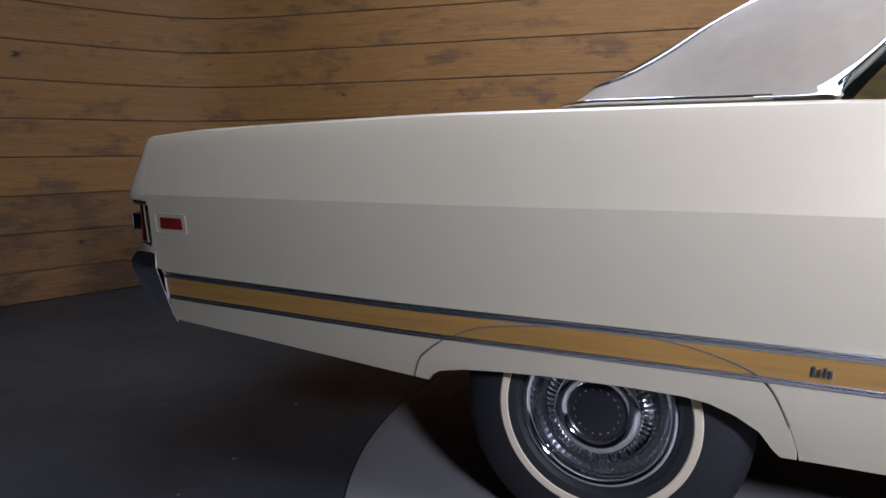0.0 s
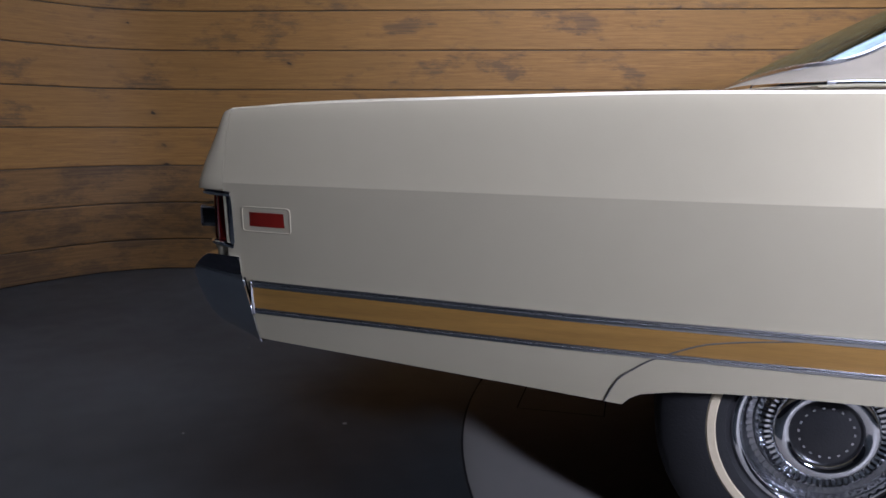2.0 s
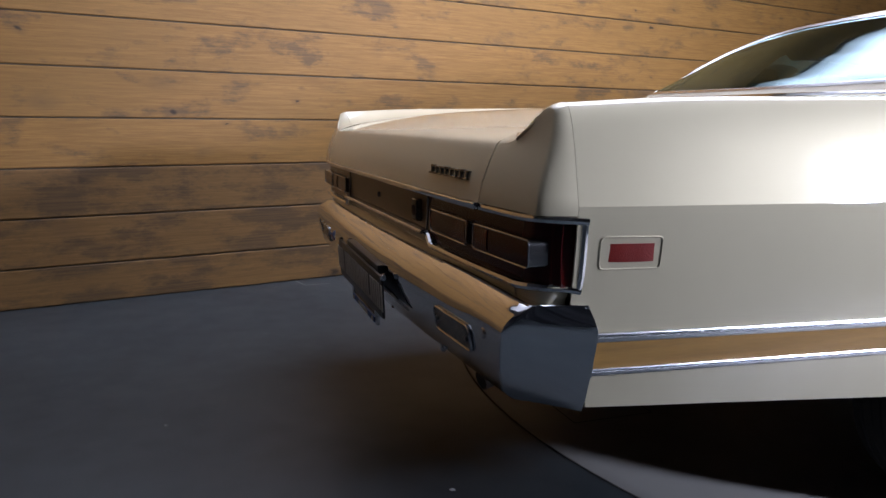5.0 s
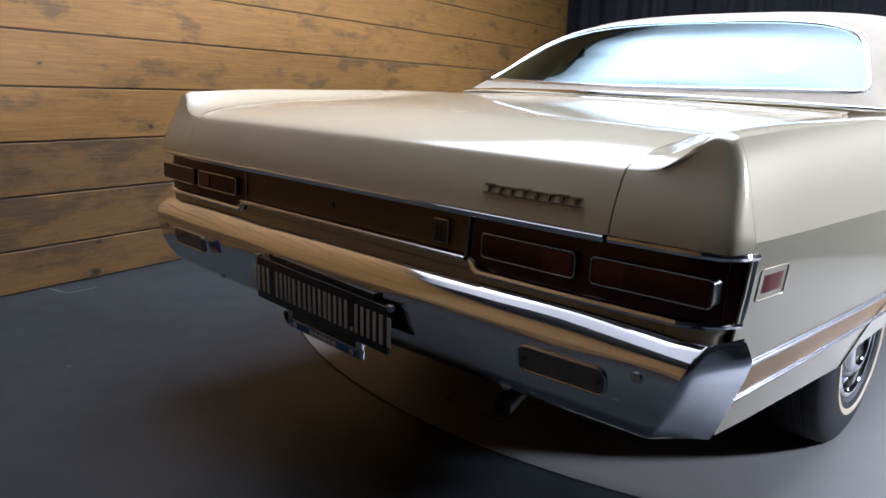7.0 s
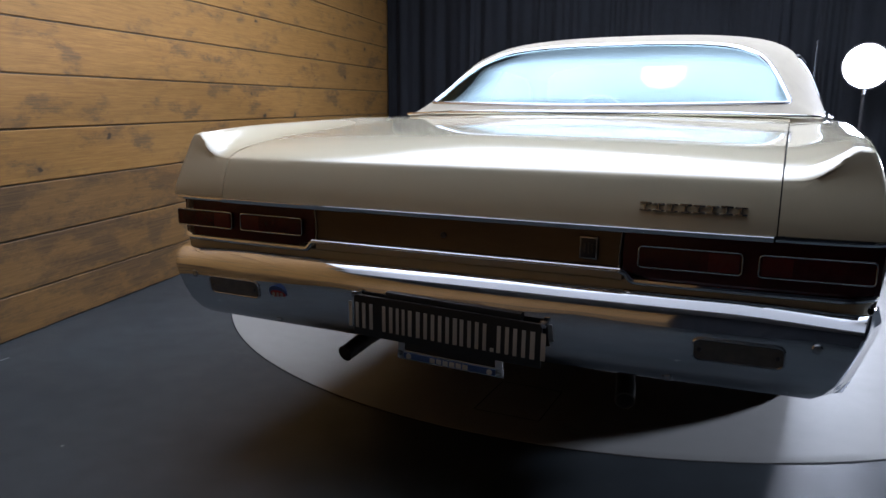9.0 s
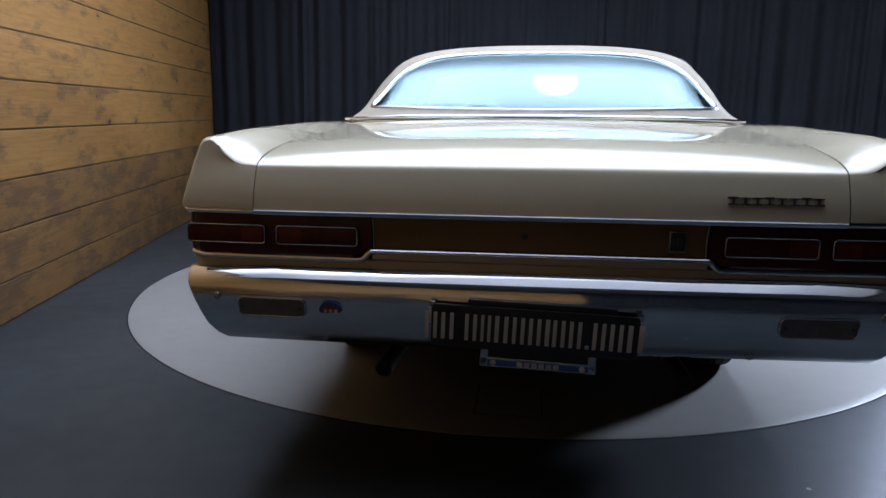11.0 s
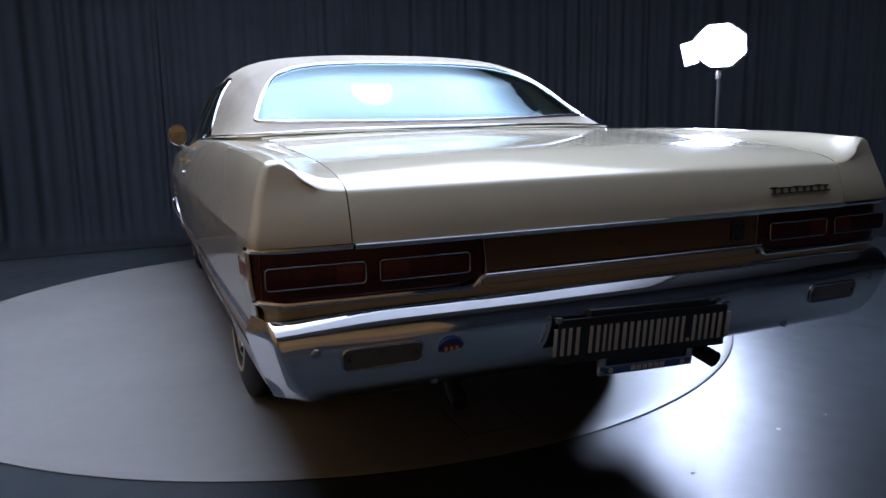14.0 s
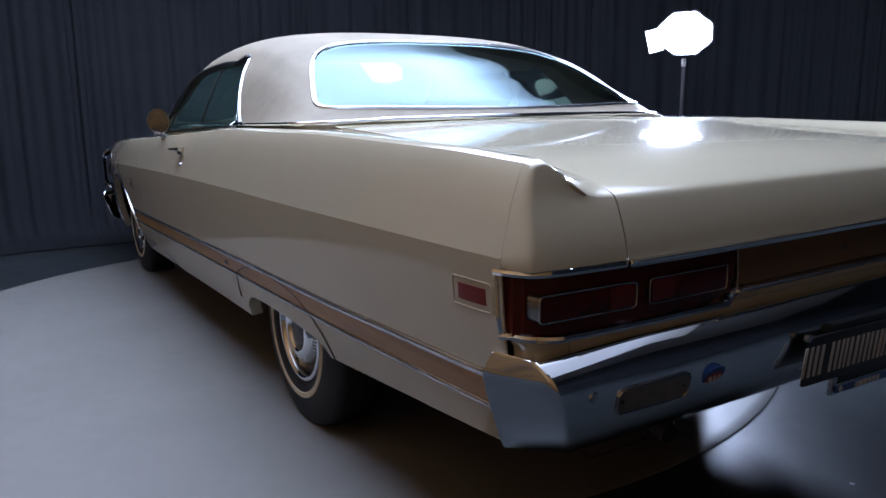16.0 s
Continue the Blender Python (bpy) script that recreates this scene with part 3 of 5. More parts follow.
BOTTOM = [(0.09, 0.60), (0.132, 0.59), (0.15, 0.4345), (0.464, 0.414), (0.763, 0.392), (0.983, 0.375), (1.029, 0.3715), (1.044, 0.389), (1.067, 0.403), (1.136, 0.418), (1.24, 0.428), (1.362, 0.4355), (1.571, 0.4395), (1.68, 0.4375), (1.735, 0.430), (1.791, 0.410), (1.843, 0.379), (1.872, 0.339), (1.889, 0.3235), (1.96, 0.325), (2.3, 0.327), (4.06, 0.33), (4.10, 0.36), (4.15, 0.46), (4.20, 0.58), (4.26, 0.66), (4.35, 0.725), (4.48, 0.765), (4.6, 0.775), (4.74, 0.765), (4.87, 0.72), (4.97, 0.64), (5.04, 0.52), (5.08, 0.40), (5.11, 0.345), (5.4, 0.4)]
SEAM = [(0.99, 0.376), (1.017, 0.4334), (1.05, 0.463), (1.089, 0.491), (1.174, 0.5305), (1.24, 0.546), (1.317, 0.5565), (1.41, 0.5655), (1.509, 0.569), (1.6, 0.5655), (1.678, 0.5575), (1.77, 0.5383), (1.834, 0.514), (1.872, 0.477), (1.906, 0.405), (1.925, 0.342)]


def side_y(x, z):
    """Half-width of the body side below the crease."""
    zc = smooth(x, CREASE)
    t = (zc - z)
    return smooth(x, WIDE) * interp(t, [(0, 1.0), (0.025, 0.9987), (0.05, 0.9971), (0.1, 0.9931), (0.16, 0.9867), (0.24, 0.9768), (0.32, 0.9647), (0.40, 0.9475), (0.47, 0.924), (0.55, 0.89)])


def upper_section(x, inner=0.7555):
    """Half-section from the crease over the shoulder to the inner edge of the fender top."""
    w, zc, zt = smooth(x, WIDE), smooth(x, CREASE), smooth(x, TOP)
    d = zt - zc
    zl = min(smooth(x, LID), zt - 0.004) if x < 1.5 else zt - 0.004
    drop = zt - zl
    pts = [(w, zc), (w - 0.0045, zc + 0.1 * d), (w - 0.0135, zc + 0.32 * d), (w - 0.0228, zc + 0.55 * d), (w - 0.0345, zc + 0.77 * d), (w - 0.044, zc + 0.90 * d), (w - 0.051, zc + 0.96 * d), (w - 0.062, zc + 0.99 * d), (w - 0.080, zt), (w - 0.120, zt - 0.003)]
    hollow = max(0.0, min(1.0, drop / 0.05))
    y0, z0 = w - 0.092, zt - 0.001
    pts[-1] = (y0, z0)
    for k in range(1, 8):
        u = k / 7
        s = (1 - hollow) * (0.75 * u + 0.25 * u * u * (3 - 2 * u)) + hollow * (1 - (1 - u) ** 2.1)
        pts.append((y0 + (inner - y0) * u, z0 - (drop - 0.001) * s))
    return pts


def stations(x0, x1, step=0.06, extra=()):
    xs = set(np.round(np.linspace(x0, x1, max(2, int((x1 - x0) / step) + 1)), 5))
    for t in (BOTTOM, SEAM, TOP, LID):
        xs |= {p[0] for p in t if x0 < p[0] < x1}
    xs |= {e for e in extra if x0 < e < x1}
    return sorted(xs)


def side_panel(name, s, x0, x1, bottom, inner=0.7555, top=None, upper=True, label="", mat=None):
    """A body side panel: over the shoulder, down past the crease to its lower edge, with a turned-in lip."""
    rows, over = [], []
    for x in stations(x0, x1):
        zc = smooth(x, CREASE) if top is None else top(x)
        zb = bottom(x)
        over.append([(x, y, z) for y, z in reversed(upper_section(x, inner))])
        row = [(x, side_y(x, zc + (zb - zc) * k / 10), zc + (zb - zc) * k / 10) for k in range(11)]
        y = side_y(x, zb)
        row += [(x, y - 0.012, zb - 0.002), (x, y - 0.045, zb + 0.004)]
        rows.append(row)
    if upper:
        rows = [o[:-1] + q for o, q in zip(over, rows)]
    v, f = grid(rows)
    ob = link(name, sided(v, s), f, mat or PAINT, car, label, angle=25, out=CENTRE, solid=0.004)
    if upper:
        n, at = len(rows[0]), len(over[0]) - 1
        line = {i * n + at for i in range(len(rows))}
        for e in ob.data.edges:
            if e.vertices[0] in line and e.vertices[1] in line:
                e.use_edge_sharp = True
    return ob


def quarter_bottom(x):
    return interp(x, BOTTOM) if (x < 0.99 or x > 1.925) else max(interp(x, SEAM) + 0.002, interp(x, BOTTOM))


def plain_bottom(x):
    return interp(x, BOTTOM)


def gap_strip(s, x):
    """Dark rubber behind a panel gap."""
    rows = []
    for dx in (-0.012, 0.012):
        rows.append([(x + dx, y - 0.007, z - 0.002) for y, z in reversed(upper_section(x, 0.88)[:-7])] + [(x + dx, side_y(x, z) - 0.007, z) for z in np.linspace(smooth(x, CREASE), plain_bottom(x) + 0.01, 8)])
    v, f = grid(rows)
    link("door_seal", sided(v, s), f, GAP, car, "dark rubber seal in the door gap")


for s in (-1, 1):
    side_panel("quarter_panel", s, 0.095, 2.600, quarter_bottom)
    side_panel("fender_skirt", s, 0.993, 1.9235, plain_bottom, top=lambda x: max(interp(x, SEAM) - 0.002, plain_bottom(x) + 0.001), upper=False)
    side_panel("door", s, 2.6014, 3.7222, plain_bottom, inner=0.86)
    gap_strip(s, 2.6018)
    gap_strip(s, 3.7217)
    side_panel("front_fender", s, 3.7235, 5.36, plain_bottom, inner=0.80)


def bow(y):
    """Plan curve of the tail."""
    return 0.025 * (abs(y) / 0.953) ** 5


def face_x(y, z):
    """How far forward the rear face lies: bowed in plan and leaning in towards the top."""
    return bow(y) + interp(z, [(0.60, 0.01), (0.79, 0.0), (0.801, 0.001), (0.82, 0.0035), (0.842, 0.0085), (0.87, 0.0175), (0.888, 0.0245), (0.902, 0.030), (0.9175, 0.038), (0.94, 0.044), (0.96, 0.048), (0.98, 0.054), (1.0, 0.064)])


LID_PROFILE = [(0.001, 0.801), (0.0035, 0.82), (0.0085, 0.842), (0.0175, 0.870), (0.0245, 0.888), (0.030, 0.902), (0.0345, 0.912), (0.0375, 0.9165), (0.0415, 0.9202), (0.05, 0.9250), (0.060, 0.9297), (0.078, 0.9365), (0.1, 0.9430), (0.13, 0.951), (0.18, 0.9605), (0.24, 0.970), (0.3, 0.978), (0.4, 0.987), (0.55, 0.9985), (0.7, 1.010), (0.85, 1.021), (1.0, 1.033), (1.14, 1.044), (1.262, 1.052)]
CREASE_AT = 7


def end_cap(s):
    """The separate moulding that closes the fender behind the seam: a leaning rear face under a crease that runs on from the lid."""
    w = smooth(0.095, WIDE)
    sec = [(w - 0.001, 0.801)] + upper_section(0.095, 0.7545)
    joint = 0.0942
    n = len(sec)
    run = [0.0]
    for a, c in zip(sec, sec[1:]):
        run.append(run[-1] + math.hypot(c[0] - a[0], c[1] - a[1]))
    edge = LID_PROFILE[CREASE_AT]
    top = interp(joint - 0.007, LID_PROFILE)
    rows = []
    for k, (y, z) in enumerate(sec):
        a, c = sec[max(k - 1, 0)], sec[min(k + 1, n - 1)]
        ty, tz = c[0] - a[0], c[1] - a[1]
        d = math.hypot(ty, tz)
        ny, nz = -tz / d, ty / d  # points into the cap
        if k == 0:
            ny, nz = -1.0, 0.0
        flat = max(0.0, min(1.0, (k - 5) / 5))
        u = max(0.0, (k - 9) / (n - 10))
        drop = 0.009 + (z - edge[1] - 0.009) * u if k == n - 1 else 0.009 + 0.0135 * u + 0.012 * math.sin(math.pi * u)
        qy = y + ny * 0.020 * (1 - flat)
        qz = z + nz * 0.022 * (1 - flat) - drop * flat
        if k == n - 1:
            qy, qz = 0.7545, edge[1]
        qy = max(qy, 0.7545)
        xq = min(face_x(qy, qz), joint - 0.004)
        row = []
        for m in range(9):
            th = math.pi / 2 * m / 8
            soft = (1 - math.cos(th)) ** 1.15
            x = joint - 0.007 + (edge[0] - joint + 0.007) * math.sin(th)
            crisp = (top - interp(x, LID_PROFILE)) / (top - edge[1])
            e = soft + (crisp - soft) * flat
            row.append((joint - (joint - xq) * math.sin(th), y + (qy - y) * e, z + (qz - z) * e))
        f = run[k] / run[-1]
        by, bz = 0.7545, 0.801 + (edge[1] - 0.801) * f
        for m in range(1, 9):
            u = m / 8
            yy, zz = qy + (by - qy) * u, qz + (bz - qz) * u
            row.append((min(face_x(yy, zz), joint - 0.004), yy, zz))
        rows.append(row)
    v, f = grid(rows)
    link("fender_end_cap", sided(v, s), f, PAINT, car, angle=25, out=(0.6, 0.8 * s, 0.7), solid=0.003)


def lower_corner(s):
    """Painted corner between the tail lamp and the bumper."""
    rows = []
    for k in range(13):
        th = math.pi / 2 * k / 12
        sn, cs = math.sin(th) ** 0.5, math.cos(th) ** 0.5 if k < 12 else 0.0
        row = []
        for z in (0.59, 0.62, 0.65, 0.674):
            edge = side_y(0.095, z) - (0.0005 if z > 0.66 else 0.016)
            x0 = bow(0.86) + 0.0265
            row.append((0.0938 - (0.0938 - x0) * cs, 0.84 + (edge - 0.84) * sn, z))
        rows.append(row)
    v, f = grid(rows)
    link("lower_corner", sided(v, s), f, PAINT, car, angle=30, out=(0.6, 0.8 * s, 0.6), solid=0.004)


for s in (-1, 1):
    end_cap(s)
    lower_corner(s)


def trunk_lid():
    rows = []
    for k in range(-24, 25):
        y = 0.7515 * k / 24
        swing = bow(y)
        row = []
        for x, z in LID_PROFILE:
            fade = max(0.0, 1 - x / 0.5)
            crown = 0.016 * (1 - (y / 0.751) ** 2) * min(1, x / 0.25)
            front = 0.05 * (1 - (y / 0.751) ** 2) * max(0, (x - 0.9) / 0.36)
            row.append((x + swing * fade - front, y, z + crown))
        rows.append(row)
    v, f = grid(rows)
    lid = link("trunk_lid", v, f, PAINT, car, angle=20, out=(0.7, 0, 0.5), solid=0.005)
    # raised maker's letters as plain bars
    y0, y1 = -0.463, -0.693
    for k in range(8):
        ya = y0 + (y1 - y0) * (k + 0.05) / 8
        yb = y0 + (y1 - y0) * (k + 0.93) / 8
        bm = bmesh.new()
        for z0, z1, ym in ((0.8395, 0.8430, 0.5), (0.8545, 0.8580 if k % 3 else 0.8595, 0.5), (0.842, 0.8555, 0.10)):
            x = face_x((ya + yb) / 2, (z0 + z1) / 2)
            yc, half = (ya + yb) / 2, abs(yb - ya) * ym
            box(bm, x - 0.006, x + 0.003, yc - half, yc + half, z0, z1, 0.0012)
        part("emblem_bar", bm, EMBLEM, lid, "raised chrome emblem bar")
    return lid


trunk_lid()


def seam_backing():
    """Dark channels under the lid gaps."""
    for s in (-1, 1):
        rows = []
        for x in np.linspace(0.075, 1.3, 30):
            z = smooth(x, LID) - 0.026
            rows.append([(x, 0.732, z), (x, 0.772, z)])
        v, f = grid(rows)
        link("gutter", sided(v, s), f, GAP, car, "dark gap beside the trunk lid")
        rows = [[(face_x(0.751, z) + 0.009, 0.740, z), (face_x(0.751, z) + 0.009, 0.762, z)] for z in np.linspace(0.80, 0.925, 8)]
        v, f = grid(rows)
        link("gutter", sided(v, s), f, GAP, car, "dark gap beside the trunk lid")
    rows = []
    for y in np.linspace(-0.762, 0.762, 24):
        x = 1.262 - 0.05 * (1 - (y / 0.751) ** 2)
        rows.append([(x - 0.02, y, 1.035), (x + 0.04, y, 1.035)])
    v, f = grid(rows)
    link("gutter", v, f, GAP, car, "dark gap before the rear window")
    bm = bmesh.new()
    box(bm, 0.12, 5.2, -0.86, 0.86, 0.56, 0.62)
    box(bm, 0.13, 1.1, -0.76, 0.76, 0.44, 0.9)
    box(bm, 0.26, 1.0, -0.84, 0.84, 0.47, 0.5)
    box(bm, 1.99, 4.1, -0.88, 0.88, 0.355, 0.42)
    box(bm, 1.1, 2.0, -0.62, 0.62, 0.30, 0.6)
    box(bm, 4.0, 5.1, -0.58, 0.58, 0.30, 0.9)
    box(bm, 4.0, 5.2, -0.90, 0.90, 0.80, 0.84)
    part("underbody", bm, DARK, car, "dark shaded floor pan")


seam_backing()


def deck_panel():
    rows = []
    for k in range(-20, 21):
        y = 0.754 * k / 20
        c = 1 - (y / 0.754) ** 2
        x0 = 1.268 - 0.05 * c
        row = []
        for u in np.linspace(0, 1, 7):
            x = x0 + (1.50 - x0) * u
            row.append((x, y, 1.049 + 0.014 * c + 0.038 * u))
        rows.append(row)
    v, f = grid(rows)
    link("deck_panel", v, f, PAINT, car, angle=30, out=(1.4, 0, 0.5), solid=0.004)


deck_panel()

# -- greenhouse --
RIDGE = [(1.33, 1.068), (1.385, 1.092), (1.465, 1.146), (1.615, 1.236), (1.768, 1.325), (1.872, 1.373), (1.955, 1.407), (2.04, 1.430), (2.145, 1.453), (2.3, 1.473), (2.5, 1.486), (2.75, 1.488), (3.0, 1.479), (3.2, 1.46), (3.3, 1.442), (3.38, 1.419), (3.6, 1.29), (3.8, 1.165), (3.97, 1.06)]
BASE_Y = [(1.33, 0.785), (1.37, 0.822), (1.42, 0.846), (1.55, 0.862), (1.7, 0.875), (1.85, 0.889), (2.0, 0.90), (2.5, 0.915), (3.3, 0.91), (3.7, 0.89), (3.97, 0.86)]
SHAPE = [(0.0, 1.0), (0.25, 0.995), (0.45, 0.973), (0.60, 0.936), (0.68, 0.899), (0.73, 0.863), (0.77, 0.820), (0.80, 0.780), (0.84, 0.68), (0.90, 0.50), (0.95, 0.26), (1.0, 0.0)]


def cabin(x, u):
    """A point of the cabin's outer skin: x along the car, u from the middle (0) to the base of the side (1)."""
    h, yb = smooth(x, RIDGE), smooth(x, BASE_Y)
    z0 = interp(x, [(1.33, 1.062), (1.45, 1.067), (2.0, 1.071), (2.6, 1.064), (3.97, 1.045)])
    s = smooth(abs(u), SHAPE)
    swept = interp(x, [(1.33, 0.10), (1.45, 0.125), (1.6, 0.105), (2.05, 0.0)]) * (1 - u * u)
    return Vector((x - swept, yb * u, z0 + (h - z0) * s))


def outline_rear():
    """The rear window's rounded edge as (x, u) pairs, left half then mirrored."""
    half = [(1.412, 0.0), (1.417, 0.4), (1.432, 0.7), (1.451, 0.82), (1.483, 0.868), (1.5321, 0.872), (1.6061, 0.842), (1.694, 0.7984), (1.7911, 0.7448), (1.8651, 0.6828), (1.916, 0.5878), (1.9391, 0.4599), (1.9502, 0.2445), (1.953, 0.0)]
    half = [(p.x, p.y) for p in smooth_curve([(x, u, 0) for x, u in half], 5)]
    return half + [(x, -u) for x, u in reversed(half[1:-1])]


def inside(x, u, poly):
    hit = False
    for (x0, u0), (x1, u1) in zip(poly, poly[1:] + poly[:1]):
        if (u0 > u) != (u1 > u) and x < (x1 - x0) * (u - u0) / (u1 - u0) + x0:
            hit = not hit
    return hit


REAR = outline_rear()
SIDE_FOOT = [(1.965, 1.050), (1.974, 1.066), (1.974, 1.084), (1.988, 1.1035), (2.018, 1.128), (2.07, 1.180), (2.12, 1.235), (2.17, 1.287), (2.21, 1.326), (2.25, 1.350)]


def side_u(x, z):
    """Where on the cabin's side, from middle to base, the height z is met."""
    lo, hi = 0.75, 1.02
    for _ in range(24):
        mid = (lo + hi) / 2
        lo, hi = (mid, hi) if cabin(x, mid).z > z else (lo, mid)
    return lo


SIDE_EDGE = [(x, side_u(x, z)) for x, z in SIDE_FOOT] + [(2.33, 0.856), (2.5, 0.853), (2.8, 0.853), (3.05, 0.855), (3.2, 0.862), (3.32, 0.885), (3.5, 0.94), (3.70, 1.01)]
SHIELD = [(3.34, 0.0), (3.345, 0.5), (3.36, 0.74), (3.40, 0.79), (3.5, 0.835), (3.7, 0.90), (3.85, 0.93), (3.93, 0.9), (3.95, 0.5), (3.955, 0.0)]
SHIELD = SHIELD + [(x, -u) for x, u in reversed(SHIELD[1:-1])]


def build_cabin():
    xs = sorted(set(np.round(np.concatenate([np.linspace(1.33, 2.2, 70), np.linspace(2.2, 3.2, 40), np.linspace(3.2, 3.97, 56)]), 4)))
    us = [math.copysign(abs(k / 60) ** 0.8, k) for k in range(-60, 61)]
    side_r = [(x, -u) for x, u in SIDE_EDGE]
    kept = {"roof": [], "rear": [], "left": [], "right": [], "shield": []}
    n = len(us)
    verts = [cabin(x, u) for x in xs for u in us]
    for i in range(len(xs) - 1):
        for j in range(n - 1):
            cx, cu = (xs[i] + xs[i + 1]) / 2, (us[j] + us[j + 1]) / 2
            quad = (i * n + j, i * n + j + 1, (i + 1) * n + j + 1, (i + 1) * n + j)
            if cx < 2.1 and inside(cx, cu, REAR):
                kept["rear"].append(quad)
            elif cx > 3.3 and inside(cx, cu, SHIELD):
                kept["shield"].append(quad)
            elif cu > 0.8 and inside(cx, cu, SIDE_EDGE):
                kept["left"].append(quad)
            elif cu < -0.8 and inside(cx, cu, side_r):
                kept["right"].append(quad)
            else:
                kept["roof"].append(quad)

    def snap(group, outline, closed):
        """Pull the shared border of a pane and the roof on to its smooth outline."""
        border = {k for q in kept[group] for k in q} & {k for q in kept["roof"] for k in q}
        pts = list(outline) + ([outline[0]] if closed else [])
        for k in border:
            x, u = xs[k // n], us[k % n]
            best = None
            for (ax, au), (bx, bu) in zip(pts, pts[1:]):
                dx, du = bx - ax, bu - au
                t = max(0.0, min(1.0, ((x - ax) * dx + (u - au) * du) / max(dx * dx + du * du, 1e-12)))
                px, pu = ax + dx * t, au + du * t
                d = math.hypot(x - px, u - pu)
                if best is None or d < best[0]:
                    best = (d, px, pu)
            if best[0] < 0.05:
                verts[k] = cabin(best[1], max(-1.0, min(1.0, best[2])))

    snap("rear", REAR, True)
    snap("left", SIDE_EDGE, False)
    snap("right", side_r, False)

    def pick(faces, inset=0.0):
        used = sorted({k for f in faces for k in f})
        at = {k: m for m, k in enumerate(used)}
        c = Vector((2.4, 0, 0.9))
        vs = []
        for k in used:
            p = verts[k]
            vs.append(p - Vector((0.0, p.y - c.y, (p.z - c.z))).normalized() * inset)
        return vs, [tuple(at[k] for k in f) for f in faces]

    v, f = pick(kept["roof"])
    roof = link("vinyl_roof", v, f, VINYL, car, "grey-beige grained vinyl roof cover", angle=50, out=(2.5, 0, 0.8), solid=0.02)
    v, f = pick(kept["rear"], 0.006)
    rear = link("rear_window", v, f, REAR_GLASS, car, "tinted wrap-around rear window pane", angle=60, out=(2.5, 0, 0.8))
    tv, tf = tube([cabin(x, u) - Vector((0, cabin(x, u).y, 0.35)).normalized() * 0.007 for x, u in REAR], 0.0105, 8, True)
    link("window_trim", tv, tf, TRIM, rear, "bright chrome window surround")
    v, f = pick(kept["shield"], 0.006)
    sh = link("windscreen", v, f, SIDE_GLASS, car, "curved tinted windscreen pane", angle=60, out=(2.5, 0, 0.8))
    tv, tf = tube([cabin(x, u) for x, u in SHIELD], 0.012, 8, True)
    link("window_trim", tv, tf, CHROME, sh, "bright chrome window surround")
    for key, s in (("left", 1), ("right", -1)):
        v, f = pick(kept[key], 0.012)
        pane = link("side_window", v, f, SIDE_GLASS, car, "tinted frameless side window pane", angle=60, out=(2.5, 0, 0.8))
        edge = smooth_curve([cabin(x, u * s) + Vector((0, 0.004 * s, 0)) for x, u in SIDE_EDGE], 4)
        upper = [(1.80, 1.0745), (1.852, 1.075), (1.885, 1.077), (1.920, 1.086), (1.955, 1.104), (1.994, 1.131), (2.062, 1.188), (2.112, 1.243), (2.162, 1.295), (2.202, 1.334), (2.244, 1.358)]
        lower = [(1.80, 1.0655), (1.86, 1.0645), (1.93, 1.063), (1.972, 1.066), (1.974, 1.084), (1.988, 1.1035), (2.07, 1.180), (2.12, 1.235), (2.17, 1.287), (2.21, 1.326), (2.25, 1.350)]
        a = smooth_curve([cabin(x, side_u(x, z) * s) for x, z in upper], 4)
        b = smooth_curve([cabin(x, side_u(x, z) * s) for x, z in lower], 4)
        rows = [[p + (q - p) * (k / 6) + Vector((0, (0.002 + 0.007 * math.sin(math.pi * k / 6)) * s, 0)) for k in range(7)] for p, q in zip(a, b)]
        tv, tf = grid(rows)
        link("pillar_trim", tv, tf, CHROME, pane, "bright chrome sweep up the roof pillar", angle=60, out=(2.5, 0, 0.8), solid=0.004)
        tv, tf = tube(edge[4:14], 0.004, 8)
        link("window_trim", tv, tf, CHROME, pane, "bright chrome window edge")
        tv, tf = tube(edge[34:], 0.012, 8)
        link("drip_rail", tv, tf, BLACK, pane, "dark rubber drip rail")
        tv, tf = tube([cabin(2.62, u * s) - Vector((0, 0.014 * s, 0)) for u in (0.99, 0.95, 0.90, 0.86)], 0.006, 6)
        link("window_divider", tv, tf, BLACK, pane, "slim dark edge between panes")
    # bright belt moulding round the foot of the vinyl
    foot = [cabin(x, 1.0) + Vector((0, 0.004, 0.002)) for x in np.linspace(1.84, 1.38, 20)]
    bend = [Vector((1.325, 0.72, 1.070)), Vector((1.297, 0.6, 1.073))]
    for s in (1, -1):
        path = [Vector((p.x, p.y * s, p.z)) for p in smooth_curve(foot[:-1] + bend, 2)]
        tv, tf = tube(path, 0.007, 8)
        link("belt_moulding", tv, tf, CHROME, roof, "bright chrome strip at the roof's foot")
    path = [Vector((1.297 - 0.064 * (1 - (y / 0.6) ** 2), y, 1.073 + 0.003 * (1 - (y / 0.6) ** 2))) for y in np.linspace(-0.6, 0.6, 16)]
    tv, tf = tube(path, 0.009, 8)
    link("belt_moulding", tv, tf, CHROME, roof, "bright chrome strip at the roof's foot")


build_cabin()


